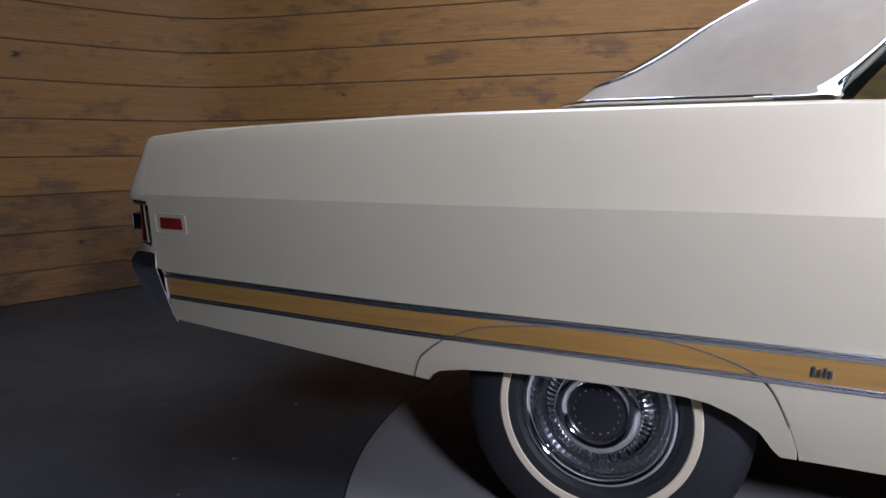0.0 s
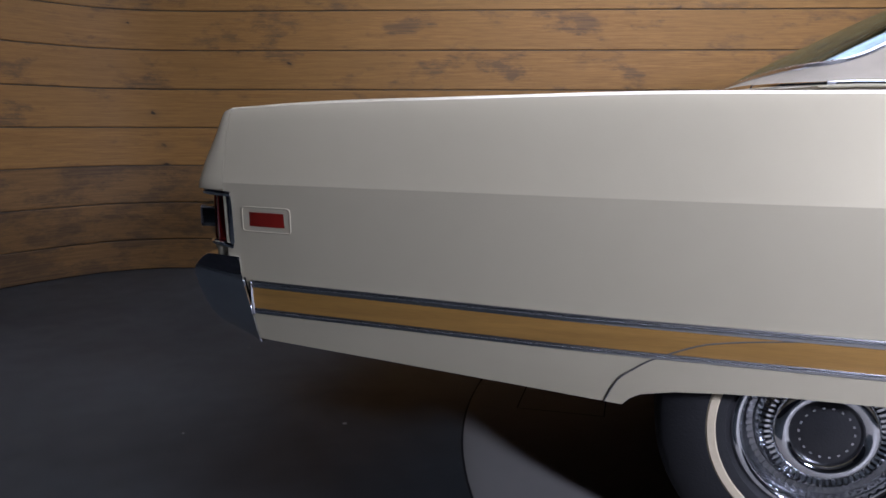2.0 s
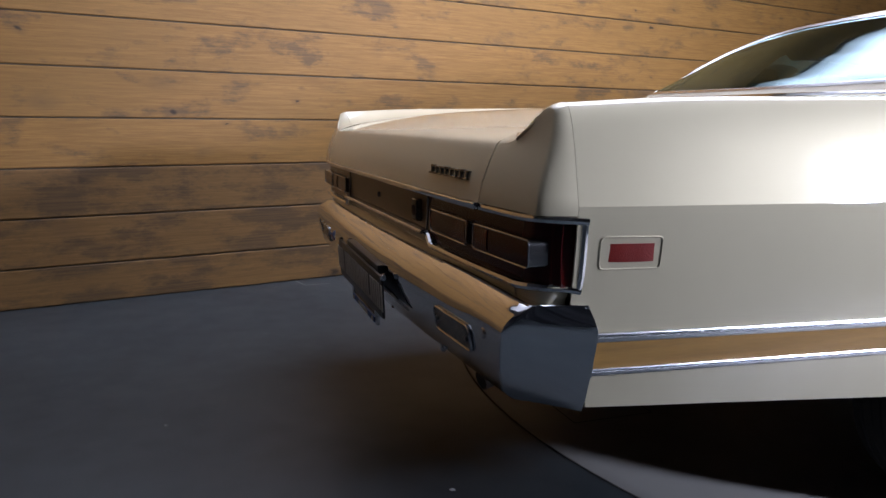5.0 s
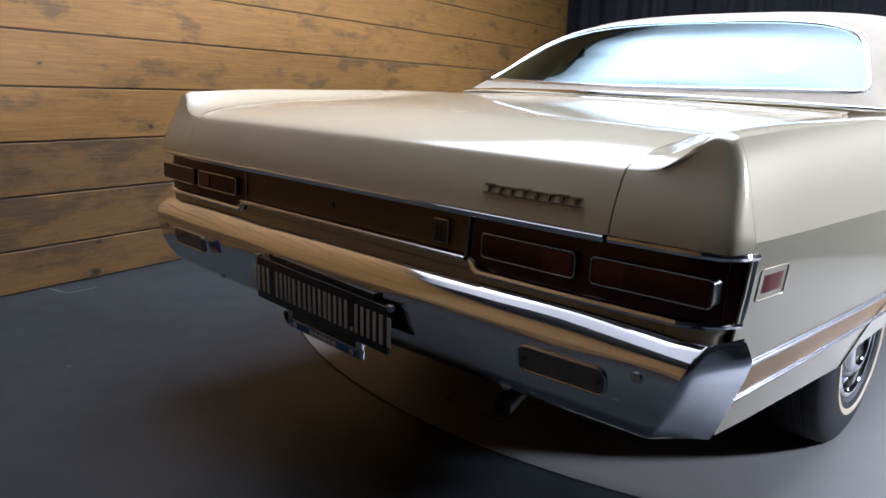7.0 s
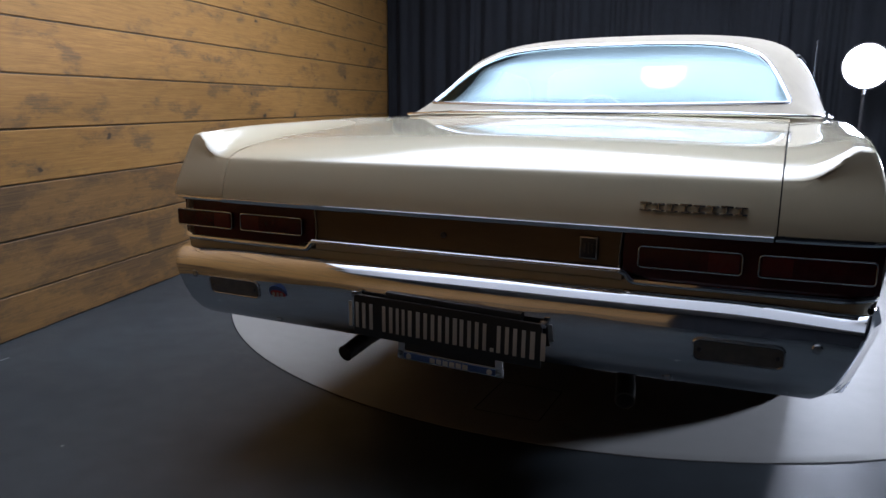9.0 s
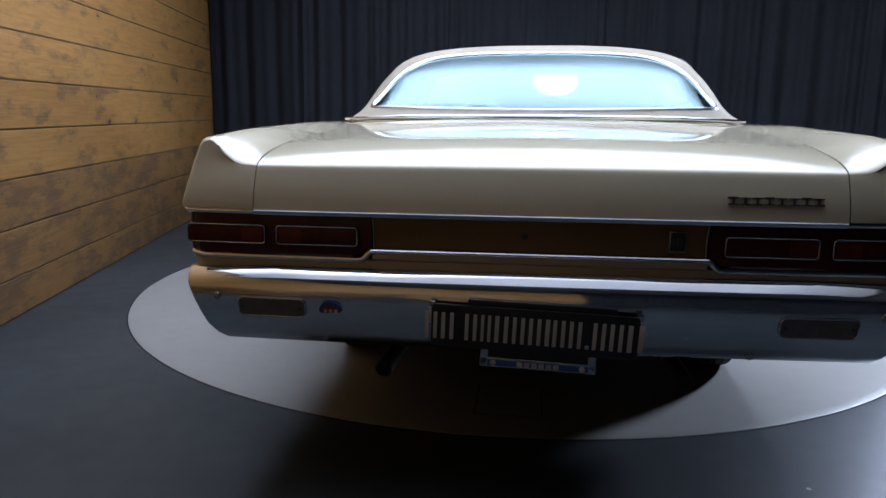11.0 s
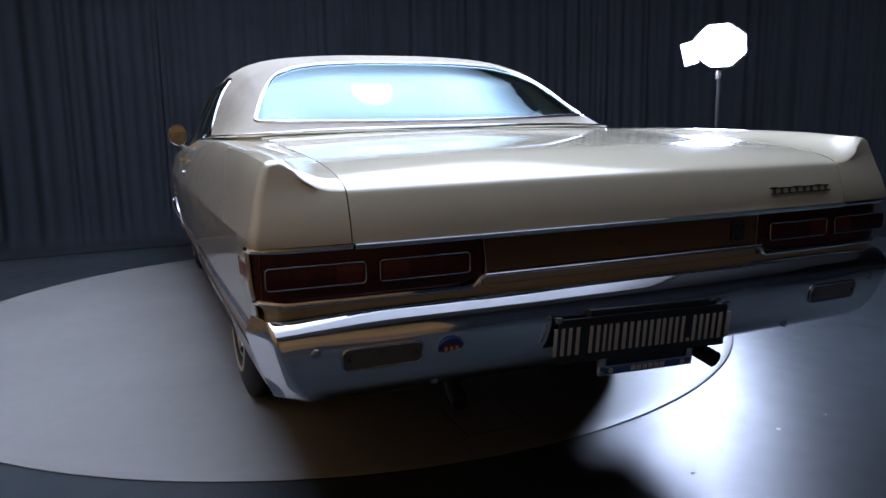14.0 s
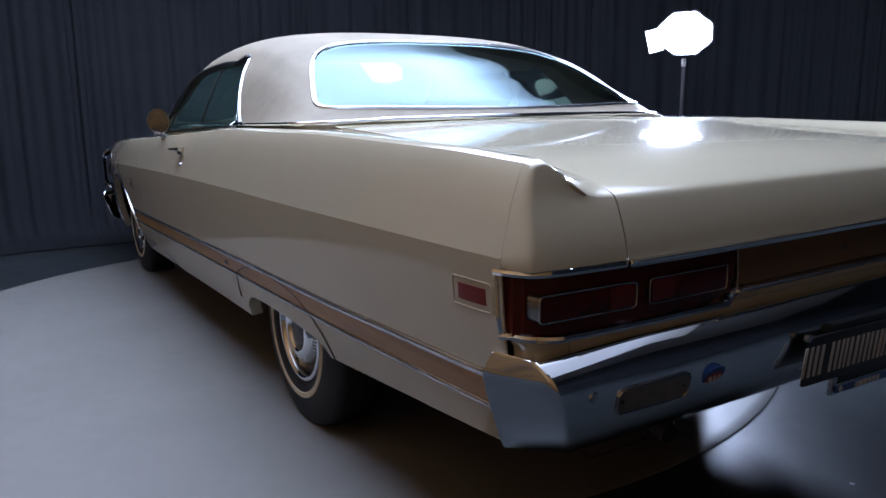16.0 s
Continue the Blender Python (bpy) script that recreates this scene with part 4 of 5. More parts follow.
def build_hood():
    rows = []
    for k in range(-16, 17):
        y = 0.83 * k / 16
        row = []
        for u in np.linspace(0, 1, 14):
            x = 3.90 + 1.42 * u
            row.append((x, y, smooth(x, TOP) - 0.006 + 0.03 * (1 - (y / 0.83) ** 2) - 0.03 * max(0, u - 0.85) / 0.15))
        rows.append(row)
    v, f = grid(rows)
    link("hood", v, f, PAINT, car, angle=30, out=(4.5, 0, 0.5), solid=0.004)


build_hood()


# -- tail panel and lamps --
def strip_on_face(name, y0, y1, z0, z1, proud, mat, parent, label="", depth=0.012, n=14, recess=0.0, round_z=True):
    """A bar that follows the bowed rear face."""
    rows = []
    for y in np.linspace(y0, y1, n):
        x = bow(y) + recess
        e = min(0.003, (z1 - z0) * 0.3)
        rows.append([(x + depth, y, z0), (x - proud + e, y, z0), (x - proud, y, z0 + e), (x - proud, y, z1 - e), (x - proud + e, y, z1), (x + depth, y, z1)])
    v, f = grid(rows, closed=True)
    m = len(rows[0])
    f += [tuple(range(m)), tuple(range(len(v) - 1, len(v) - m - 1, -1))]
    return link(name, v, f, mat, parent, label, angle=30, out=(0.3, (y0 + y1) / 2, (z0 + z1) / 2))


panel = strip_on_face("tail_panel", -0.425, 0.425, 0.700, 0.786, 0.0, TAIL_PANEL, car, "bronze woodgrain panel between the tail lamps", 0.02, recess=0.016)
rows = []
for y in np.linspace(-0.7475, 0.7475, 24):
    rows.append([(bow(y) + o, y, z) for o, z in ((0.03, 0.8005), (-0.003, 0.8005), (-0.0075, 0.7995), (-0.009, 0.7975), (-0.0086, 0.7955), (-0.006, 0.789), (-0.0045, 0.7868), (0.03, 0.7865))])
v, f = grid(rows, closed=True)
f += [tuple(range(8)), tuple(range(len(v) - 1, len(v) - 9, -1))]
link("upper_moulding", v, f, CHROME, panel, "bright chrome strip under the lid", angle=30, out=(0.3, 0, 0.79))
strip_on_face("lower_moulding", -0.43, 0.43, 0.6915, 0.7005, 0.006, TRIM, panel, "bright chrome strip", 0.03, 16)
strip_on_face("lower_valance", -0.86, 0.86, 0.600, 0.668, -0.004, PAINT, car, "beige panel above the bumper", 0.05, 30, recess=0.020)
strip_on_face("lower_valance", -0.43, 0.43, 0.6682, 0.690, -0.004, PAINT, car, "beige panel above the bumper", 0.05, 16, recess=0.014)
bm = bmesh.new()
x = face_x(0.352, 0.74) + 0.012
box(bm, x - 0.010, x + 0.004, -0.330, -0.374, 0.714, 0.769, 0.003)
badge = part("badge", bm, EMBLEM, panel, "square chrome badge with a dark shield")
bm = bmesh.new()
box(bm, x - 0.012, x - 0.009, -0.334, -0.370, 0.718, 0.765, 0.001)
part("badge_field", bm, BLACK, badge)
for y, h in ((-0.343, 0.02), (-0.352, 0.026), (-0.361, 0.02)):
    bm = bmesh.new()
    box(bm, x - 0.0145, x - 0.011, y - 0.002, y + 0.002, 0.741 - h / 2, 0.741 + h / 2, 0.0008)
    part("badge_bar", bm, RUST, badge)
v, f = lathe([(0.001, -0.004), (0.006, -0.004), (0.008, -0.001), (0.008, 0.004)], 20)
link("lock", [(p[1] + 0.014, p[0] - 0.0 + 0.03, p[2] + 0.742) for p in v], f, RUST, panel, "round tarnished lock cylinder")


def rounded_rect(y0, y1, z0, z1, r, n=5):
    pts = []
    for cy, cz, a0 in ((y1 - r, z1 - r, 0), (y0 + r, z1 - r, 90), (y0 + r, z0 + r, 180), (y1 - r, z0 + r, 270)):
        for k in range(n + 1):
            a = radians(a0 + 90 * k / n)
            pts.append((cy + r * math.cos(a), cz + r * math.sin(a)))
    return pts


def lamp_x(y):
    """Depth of the red housing, curling forward round the outer corner."""
    y = abs(y)
    return bow(min(y, 0.953)) + 0.018 + (0.0 if y < 0.90 else 6.5 * (y - 0.90) ** 1.9)


def lens_x(y):
    """Depth of the raised lens faces, which stay square to the corner."""
    return 0.0058 + 0.72 * bow(y)


def tail_lamp(s):
    """Dark red housing round the corner with two lenses standing proud of it in chrome-edged boxes."""
    ys = [0.432, 0.44, 0.5, 0.56, 0.62, 0.68, 0.74, 0.80, 0.85, 0.89, 0.91, 0.925, 0.94, 0.95, 0.957, 0.962]
    rows = []
    for y in ys:
        z0 = 0.672 if y > 0.45 else 0.69
        rows.append([(lamp_x(y) + 0.02, y, z0), (lamp_x(y), y, z0 + 0.002), (lamp_x(y) - 0.002, y, 0.70), (lamp_x(y) - 0.003, y, 0.73), (lamp_x(y) - 0.002, y, 0.76), (lamp_x(y), y, 0.784), (lamp_x(y) + 0.02, y, 0.786)])
    v, f = grid(rows)
    housing = link("tail_lamp", sided(v, s), f, DARK_RED, car, "dark red wrap-around tail lamp", angle=40, out=(0.4, 0.7 * s, 0.73), solid=0.003)
    for y0, y1, core in ((0.468, 0.690, (0.62, 0.684)), (0.7235, 0.9460, (0.730, 0.79))):
        loop = rounded_rect(y0, y1, 0.7065, 0.7560, 0.009)
        v, f = tube([(lens_x(y), y * s, z) for y, z in loop], 0.0019, 6, True)
        lens_rows = []
        for y in np.linspace(y0 + 0.002, y1 - 0.002, 12):
            lens_rows.append([(lens_x(y) + 0.001 - 0.0015 * math.sin(math.pi * k / 6), y, 0.708 + 0.0465 * k / 6) for k in range(7)])
        lv, lf = grid(lens_rows)
        lens = link("lens", sided(lv, s), lf, RED, housing, "ribbed red lens", out=(0.4, 0.7 * s, 0.73))
        link("lens_frame", v, f, DULL_CHROME, lens, "thin chrome outline")
        wall = [[(lens_x(y), y, z) for y, z in loop], [(lamp_x(y) + 0.004, y, z) for y, z in loop]]
        wv, wf = grid(wall, closed=True)
        link("lens_side", sided(wv, s), wf, EMBLEM, lens, "bright metal side of the lens box", angle=40, out=(0.1, (y0 + y1) / 2 * s, 0.731))
        lens_rows = []
        for y in np.linspace(core[0], core[1], 6):
            lens_rows.append([(lens_x(y) - 0.0008 - 0.0015 * math.sin(math.pi * k / 6), y, 0.7105 + 0.042 * k / 6) for k in range(7)])
        lv, lf = grid(lens_rows)
        link("reflector", sided(lv, s), lf, RED_DEEP, lens, "dark red reflector", out=(0.4, 0.7 * s, 0.73))
    # bezel bars: sweep under the lamp, up the inner end, and round the outer corner
    low = [Vector((lamp_x(y) - 0.006, y, 0.669)) for y in np.linspace(0.462, 0.90, 12)] + [Vector((0.056, 0.943, 0.672)), Vector((0.078, 0.954, 0.672)), Vector((0.112, 0.958, 0.666))]
    up = [Vector((lamp_x(0.43) - 0.006, 0.418, 0.695)), Vector((lamp_x(0.43) - 0.006, 0.438, 0.688)), Vector((lamp_x(0.44) - 0.006, 0.450, 0.675))]
    v, f = tube(smooth_curve(up + low, 3), 0.008, 8)
    link("lower_bezel", sided(v, s), f, CHROME, housing, "bright chrome bezel bar")
    top = [Vector((lamp_x(y) - 0.010, y, 0.793)) for y in np.linspace(0.751, 0.90, 6)] + [Vector((0.036, 0.945, 0.794)), Vector((0.066, 0.966, 0.794)), Vector((0.114, 0.971, 0.791))]
    v, f = tube(smooth_curve(top, 3), 0.008, 8)
    link("upper_bezel", sided(v, s), f, CHROME, housing, "bright chrome bezel bar")
    side = [Vector((0.108, 0.969, 0.790)), Vector((0.109, 0.967, 0.76)), Vector((0.109, 0.962, 0.70)), Vector((0.108, 0.957, 0.670))]
    v, f = tube(smooth_curve(side, 4), 0.008, 8)
    link("side_bezel", sided(v, s), f, CHROME, housing, "bright chrome bezel bar")
    inner = [Vector((lamp_x(0.43) - 0.004, 0.428, 0.784)), Vector((lamp_x(0.43) - 0.004, 0.424, 0.74)), Vector((lamp_x(0.43) - 0.006, 0.424, 0.697))]
    v, f = tube(smooth_curve(inner, 4), 0.003, 8)
    link("inner_bezel", sided(v, s), f, EMBLEM, housing, "slim tarnished lamp edge")
    rows = []
    for z in np.linspace(0.672, 0.786, 4):
        rows.append([(0.060, 0.950, z), (0.075, 0.955, z), (0.090, 0.958, z), (0.106, 0.960, z)])
    v, f = grid(rows)
    link("side_recess", sided(v, s), f, RED_DEEP, housing, "dark red wrapped corner of the lamp")


for s in (-1, 1):
    tail_lamp(s)

# -- bumpers --
BOW = [(0.0, 0.0), (0.002, 0.2), (0.006, 0.4), (0.0124, 0.6), (0.0188, 0.76), (0.0228, 0.86), (0.0255, 0.93), (0.0263, 0.95)]
BUMPER = [(0.095, 0.643), (0.050, 0.647), (0.010, 0.6475), (0.004, 0.6465), (-0.001, 0.6435), (-0.013, 0.6325), (-0.0235, 0.6205), (-0.0310, 0.6095), (-0.0365, 0.598), (-0.0395, 0.586), (-0.038, 0.556), (-0.031, 0.518), (-0.019, 0.480), (-0.002, 0.450), (0.022, 0.430), (0.050, 0.421), (0.12, 0.418)]
BUMPER_EDGE = [(0.418, 0.920), (0.430, 0.926), (0.450, 0.935), (0.482, 0.946), (0.546, 0.968), (0.580, 0.979), (0.598, 0.981), (0.630, 0.973), (0.6475, 0.968)]
BUMPER_TURN = [(0.418, 0.845), (0.430, 0.858), (0.450, 0.876), (0.482, 0.898), (0.546, 0.922), (0.600, 0.939), (0.6475, 0.947)]
BUMPER_END = [(0.418, 0.146), (0.450, 0.146), (0.500, 0.144), (0.585, 0.139), (0.620, 0.132), (0.6475, 0.124)]


BOW_AT = [(y, x) for x, y in BOW]


def build_bumper(name, flip, label):
    """A faceted bar across the tail that breaks sharply at each corner and splays out along the sides."""
    half = []
    for step in range(34):
        row = []
        for o, z in BUMPER:
            edge, end = interp(z, BUMPER_EDGE), interp(z, BUMPER_END)
            yb = interp(z, BUMPER_TURN)
            if step < 20:
                y = (yb - 0.007) * step / 19
                x, zz = smooth(y, BOW_AT) + o, z
                if 0.59 < z < 0.64:
                    x += 0.0009 * math.sin(11 * y + 0.6) + 0.0005 * math.sin(27 * y + 2)
            else:
                a = Vector((smooth(yb - 0.007, BOW_AT) + o, yb - 0.007))
                corner = Vector((smooth(yb, BOW_AT) + o + 0.002, yb))
                tip = Vector((max(end, corner.x + 0.004), edge))
                b = corner + (tip - corner) * (0.09 if z > 0.59 else 0.09 + 2.2 * (0.59 - z))
                if step < 28:
                    u = (step - 19) / 8
                    p = a * (1 - u) ** 2 + corner * (2 * u * (1 - u)) + b * u * u
                else:
                    p = b + (tip - b) * (step - 27) / 6
                x, y = p
                zz = z
            droop = 0.009 * max(0.0, min(1.0, (z - 0.598) / 0.045)) * max(0.0, min(1.0, (y - 0.68) / 0.25)) ** 1.5
            row.append((x, y, zz - droop))
        half.append(row)
    rows = [[(x, -y, z) for x, y, z in row] for row in reversed(half[1:])] + half
    rows = [[(x, y, z - 0.0035 * y) for x, y, z in row] for row in rows]
    v, f = grid(rows)
    if flip:
        v = [(5.46 - (p[0]), p[1], p[2] - 0.03) for p in v]
    return link(name, v, f, CHROME, car, label, angle=24, out=(0.3 if not flip else 5.1, 0, 0.55), solid=0.004)


bumper = build_bumper("rear_bumper", False, "bright chrome rear bumper")
build_bumper("front_bumper", True, "bright chrome front bumper")


def low_face(y, z):
    """x of the bumper's lower face."""
    return smooth(abs(y), BOW_AT) + interp(z, sorted((q, w) for w, q in BUMPER[9:15]))


def backup_lamp(s):
    y0, y1, z0, z1 = 0.604, 0.792, 0.510, 0.562
    loop = rounded_rect(y0, y1, z0, z1, 0.016)
    path = [(low_face(y, z) - 0.003, y * s, z) for y, z in loop]
    v, f = tube(path, 0.0028, 6, True)
    ring = link("backup_lamp", v, f, DULL_CHROME, bumper, "smoky rectangular reversing lamp")
    rows = []
    for y in np.linspace(y0 + 0.003, y1 - 0.003, 10):
        rows.append([(low_face(y, z) - 0.0035, y, z) for z in np.linspace(z0 + 0.002, z1 - 0.002, 5)])
    lv, lf = grid(rows)
    link("lens", sided(lv, s), lf, SMOKE_LENS, ring, "dull grey ribbed lens", out=(0.4, 0.7 * s, 0.55))
    for y in (y0 + 0.014, y1 - 0.014):
        z = (z0 + z1) / 2
        v, f = lathe([(0.001, -0.003), (0.005, -0.002), (0.006, 0.002)], 10)
        link("screw", [(p[1] + low_face(y, z) - 0.004, p[0] + y * s, p[2] + z) for p in v], f, BLACK, ring)


for s in (-1, 1):
    backup_lamp(s)
for y, z in ((-0.851, 0.568), (-0.55, 0.448), (0.851, 0.562), (0.56, 0.448)):
    v, f = lathe([(0.001, -0.0035), (0.008, -0.003), (0.0115, 0.0), (0.012, 0.005)], 18)
    x = low_face(y, z) + 0.0
    link("bolt", [(p[1] + x, p[0] + y, p[2] + z) for p in v], f, DULL_CHROME, bumper, "round chrome bumper bolt")

# round sticker
y, z = 0.533, 0.534
x = low_face(y, z) - 0.001
v, f = lathe([(0.0005, -0.001), (0.030, -0.001), (0.032, 0.0005)], 28)
st = link("sticker", [(p[1] + x + (p[2]) * -0.45, p[0] + y, p[2] * 0.86 + z) for p in v], f, BLUE_PRINT, bumper, "round blue sticker with a red oval")
v, f = lathe([(0.0005, -0.002), (0.026, -0.002)], 24)
link("sticker_field", [(p[1] + x + (p[2] * 0.55) * -0.45, p[0] + y, p[2] * 0.5 + z) for p in v], f, RED_PRINT, st)
for k in (-1, 0, 1):
    bm = bmesh.new()
    box(bm, x - 0.0042, x - 0.0028, y + k * 0.014 - 0.004, y + k * 0.014 + 0.004, z - 0.006, z + 0.006)
    part("sticker_mark", bm, WHITE_PRINT, st)

# -- number plates (characters as plain bars) --
PLATE_TILT = Matrix.Translation((-0.052, -0.002, 0.507)) @ Matrix.Rotation(radians(-4), 4, "Y") @ Matrix.Rotation(radians(2.0), 4, "X")


def plate_box(y0, y1, z0, z1, x0, x1, bevel=0.0):
    bm = bmesh.new()
    box(bm, x0, x1, y0, y1, z0, z1, bevel)
    bmesh.ops.transform(bm, verts=bm.verts, matrix=PLATE_TILT)
    return bm


plate = part("number_plate", plate_box(-0.262, 0.262, -0.058, 0.058, -0.004, 0.004, 0.003), BLACK, car, "long black dealer plate with pale bars")
WIDTHS = [0.036, 0.038, 0, 0.036, 0.030, 0.040, 0.036, 0.036, 0.014, 0.036, 0.036, 0.012, 0.037, 0.038, 0.046]
gap = 0.0052
total = sum(WIDTHS) + 0.018 + gap * (len(WIDTHS) - 2)
y = total / 2
for k, w in enumerate(WIDTHS):
    if not w:
        y -= 0.018
        continue
    low = k == 11
    top = 0.036 if not low else -0.026
    for a, c in (((0.04, 0.30), (0.62, 0.88)) if w > 0.02 else ((0.1, 0.9),)):
        part("plate_bar", plate_box(y - w * c, y - w * a, -0.036, top, -0.0058, -0.0035, 0.0006), WHITE_PRINT, plate)
    y -= w + gap
holder = part("plate_bracket", plate_box(-0.205, 0.17, 0.050, 0.074, 0.004, 0.03, 0.004), BLACK, car, "black plate recess in the bumper")
for yy in (-0.262, 0.262):
    part("bracket_screw", plate_box(yy - 0.008, yy + 0.008, 0.048, 0.064, -0.004, 0.01, 0.004), DULL_CHROME, holder)
old = part("old_plate", plate_box(-0.16, 0.128, -0.100, -0.03, 0.006, 0.010, 0.002), BLACK, car, "older black plate in a chrome and blue frame")
part("plate_frame", plate_box(-0.165, 0.133, -0.107, -0.080, 0.002, 0.012, 0.003), DULL_CHROME, old)
part("frame_band", plate_box(-0.145, 0.113, -0.103, -0.086, -0.0005, 0.004, 0.001), BLUE_PRINT, old)
for yy in (-0.153, 0.121):
    part("frame_side", plate_box(yy - 0.010, yy + 0.010, -0.100, -0.055, 0.002, 0.012, 0.003), DULL_CHROME, old)
for k in range(6):
    part("frame_bar", plate_box(0.036 - k * 0.0185 - 0.014, 0.036 - k * 0.0185, -0.101, -0.088, -0.002, 0.001), WHITE_PRINT, old)
for yy in (0.098, -0.13):
    v, f = lathe([(0.0005, -0.003), (0.007, -0.003), (0.008, 0.0)], 12)
    link("frame_star", [PLATE_TILT @ Vector((p[1], p[0] + yy, p[2] - 0.0945)) for p in v], f, WHITE_PRINT, old)

# -- exhausts --
for s in (-1, 1):
    path = smooth_curve([(0.15, 0.430 * s, 0.312), (0.22, 0.418 * s, 0.330), (0.30, 0.405 * s, 0.345), (0.6, 0.40 * s, 0.345), (1.1, 0.40 * s, 0.36)], 5)
    v, f = tube(path, 0.026, 16)
    pipe = link("exhaust_pipe", v, f, RUST, car, "blackened steel tail pipe", angle=50)
    d = (path[1] - path[0]).normalized()
    v, f = tube([path[0] - d * 0.0015, path[0] + d * 0.001], 0.022, 16)
    link("pipe_mouth", v, f, GAP, pipe, "black open pipe end")

# -- side trim --
TRIM_LINE = [(0.15, 0.004), (0.5, 0.0), (0.95, -0.005), (1.4, -0.002), (1.9, 0.001), (2.6, 0.002), (4.2, 0.003)]


def trim_band(name, s, x0, x1, z0, z1, proud, mat, parent, label=""):
    rows = []
    for x in np.linspace(x0, x1, max(2, int((x1 - x0) / 0.08) + 2)):
        a, c = z0 + smooth(x, TRIM_LINE), z1 + smooth(x, TRIM_LINE)
        ya, yc = side_y(x, a), side_y(x, c)
        if proud < 0.004:
            e = (c - a) * 0.11
            rows.append([(x, ya - 0.004, a), (x, ya + proud * 0.7, a + e * 0.3), (x, ya + proud, a + e), (x, yc + proud, c - e), (x, yc + proud * 0.7, c - e * 0.3), (x, yc - 0.004, c)])
        else:
            prof = ((0.0, -0.5), (0.02, 0.35), (0.10, 0.72), (0.24, 0.92), (0.40, 1.0), (0.52, 0.97), (0.585, 0.80), (0.62, 0.40), (0.66, 0.40), (0.70, 0.74), (0.80, 0.82), (0.92, 0.60), (1.0, -0.5))
            rows.append([(x, ya + (yc - ya) * t + proud * p, a + (c - a) * t) for t, p in prof])
    v, f = grid(rows)
    n = len(rows[0])
    f += [tuple(range(n)), tuple(range(len(v) - 1, len(v) - n - 1, -1))]
    return link(name, sided(v, s), f, mat, parent, label, angle=25, out=CENTRE)


for s in (-1, 1):
    for x0, x1 in ((0.146, 2.600), (2.6014, 3.7222), (3.7235, 4.13)):
        band = trim_band("side_band", s, x0, x1, 0.506, 0.569, 0.002, GOLD, car, "brown woodgrain band along the side")
        trim_band("upper_strip", s, x0, x1, 0.5625, 0.5835, 0.007, TRIM, band, "bright chrome strip")
        trim_band("lower_strip", s, x0, x1, 0.4965, 0.5125, 0.006, TRIM, band, "bright chrome strip")
        if x0 < 1:
            for k, dx in enumerate((0.0, 0.012, 0.024, 0.034)):
                bm = bmesh.new()
                yy = s * (side_y(1.95, 0.545) + 0.003)
                box(bm, 1.945 + dx, 1.952 + dx, yy - 0.003, yy + 0.003, 0.527, 0.547 - 0.004 * (k % 2), 0.001)
                part("script_bar", bm, DULL_CHROME, band, "small worn chrome script bar")
            v, f = tube([(0.145, s * (side_y(0.15, 0.58) + 0.003), 0.583), (0.144, s * (side_y(0.15, 0.54) + 0.004), 0.54), (0.145, s * (side_y(0.15, 0.5) + 0.003), 0.500)], 0.005, 6)
            link("end_strip", v, f, CHROME, band, "bright chrome strip")
    # skirt joint
    path = smooth_curve([(x, s * (side_y(x, z) + 0.0022), z) for x, z in SEAM[:-1]], 4)
    v, f = tube(path, 0.0019, 6)
    link("skirt_joint", v, f, SEAM_GREY, car, "grey joint round the wheel skirt")
    # marker lamp
    back = 0.0 if s < 0 else 0.015
    loop = rounded_rect(0.139 - back, 0.2615 - back, 0.706, 0.764, 0.008)
    path = [(x, s * (side_y(x, z) + 0.0002), z) for x, z in loop]
    v, f = tube(path, 0.0021, 6, True)
    marker = link("side_marker", v, f, PAINT, car, "red rectangular side marker lamp in a raised rim")
    rows = [[(x, side_y(x, z) + 0.0025, z) for z in np.linspace(0.719, 0.752, 4)] for x in np.linspace(0.149 - back, 0.253 - back, 6)]
    for r in (0, -1):
        rows[r] = [(p[0], p[1] - 0.004, p[2]) for p in rows[r]]
    lv, lf = grid(rows)
    link("lens", sided(lv, s), lf, RED_BRIGHT, marker, "red lens", out=CENTRE, solid=0.004)
    # badge behind the wheel arch, and the bright lip round the arch
    yy = side_y(4.02, 0.745)
    bm = bmesh.new()
    box(bm, 4.000, 4.036, s * (yy - 0.004), s * (yy + 0.006), 0.712, 0.778, 0.003)
    badge = part("fender_badge", bm, EMBLEM, car, "small dark chrome fender badge")
    for z in (0.723, 0.767):
        bm = bmesh.new()
        box(bm, 4.006, 4.030, s * (yy + 0.003), s * (yy + 0.010), z - 0.006, z + 0.006, 0.002)
        part("badge_bar", bm, CHROME, badge)
    path = smooth_curve([(x, s * (side_y(x, z) + 0.001), z) for x, z in BOTTOM if 4.12 < x < 5.09], 3)
    v, f = tube(path, 0.008, 8)
    link("arch_lip", v, f, CHROME, car, "thin chrome lip round the wheel arch")
    # door handle: a tapered lever on one boss, with the lock below
    hy = smooth(2.75, WIDE) - 0.030
    rows = []
    for u in np.linspace(0, 1, 8):
        x, yy, h = 2.610 + 0.185 * u, hy + 0.024 + 0.012 * math.sin(math.pi * min(1, u * 1.2) / 2), 0.010 - 0.006 * u
        rows.append([(x, yy + 0.010 * math.cos(a), 0.972 + h * math.sin(a)) for a in np.linspace(0, 2 * math.pi, 9)[:-1]])
    v, f = grid(rows, closed=True)
    f += [tuple(range(8)), tuple(range(len(v) - 1, len(v) - 9, -1))]
    handle = link("door_handle", sided(v, s), f, CHROME, car, "chrome push-button door handle", angle=50, out=(2.74, s * (hy + 0.03), 0.972))
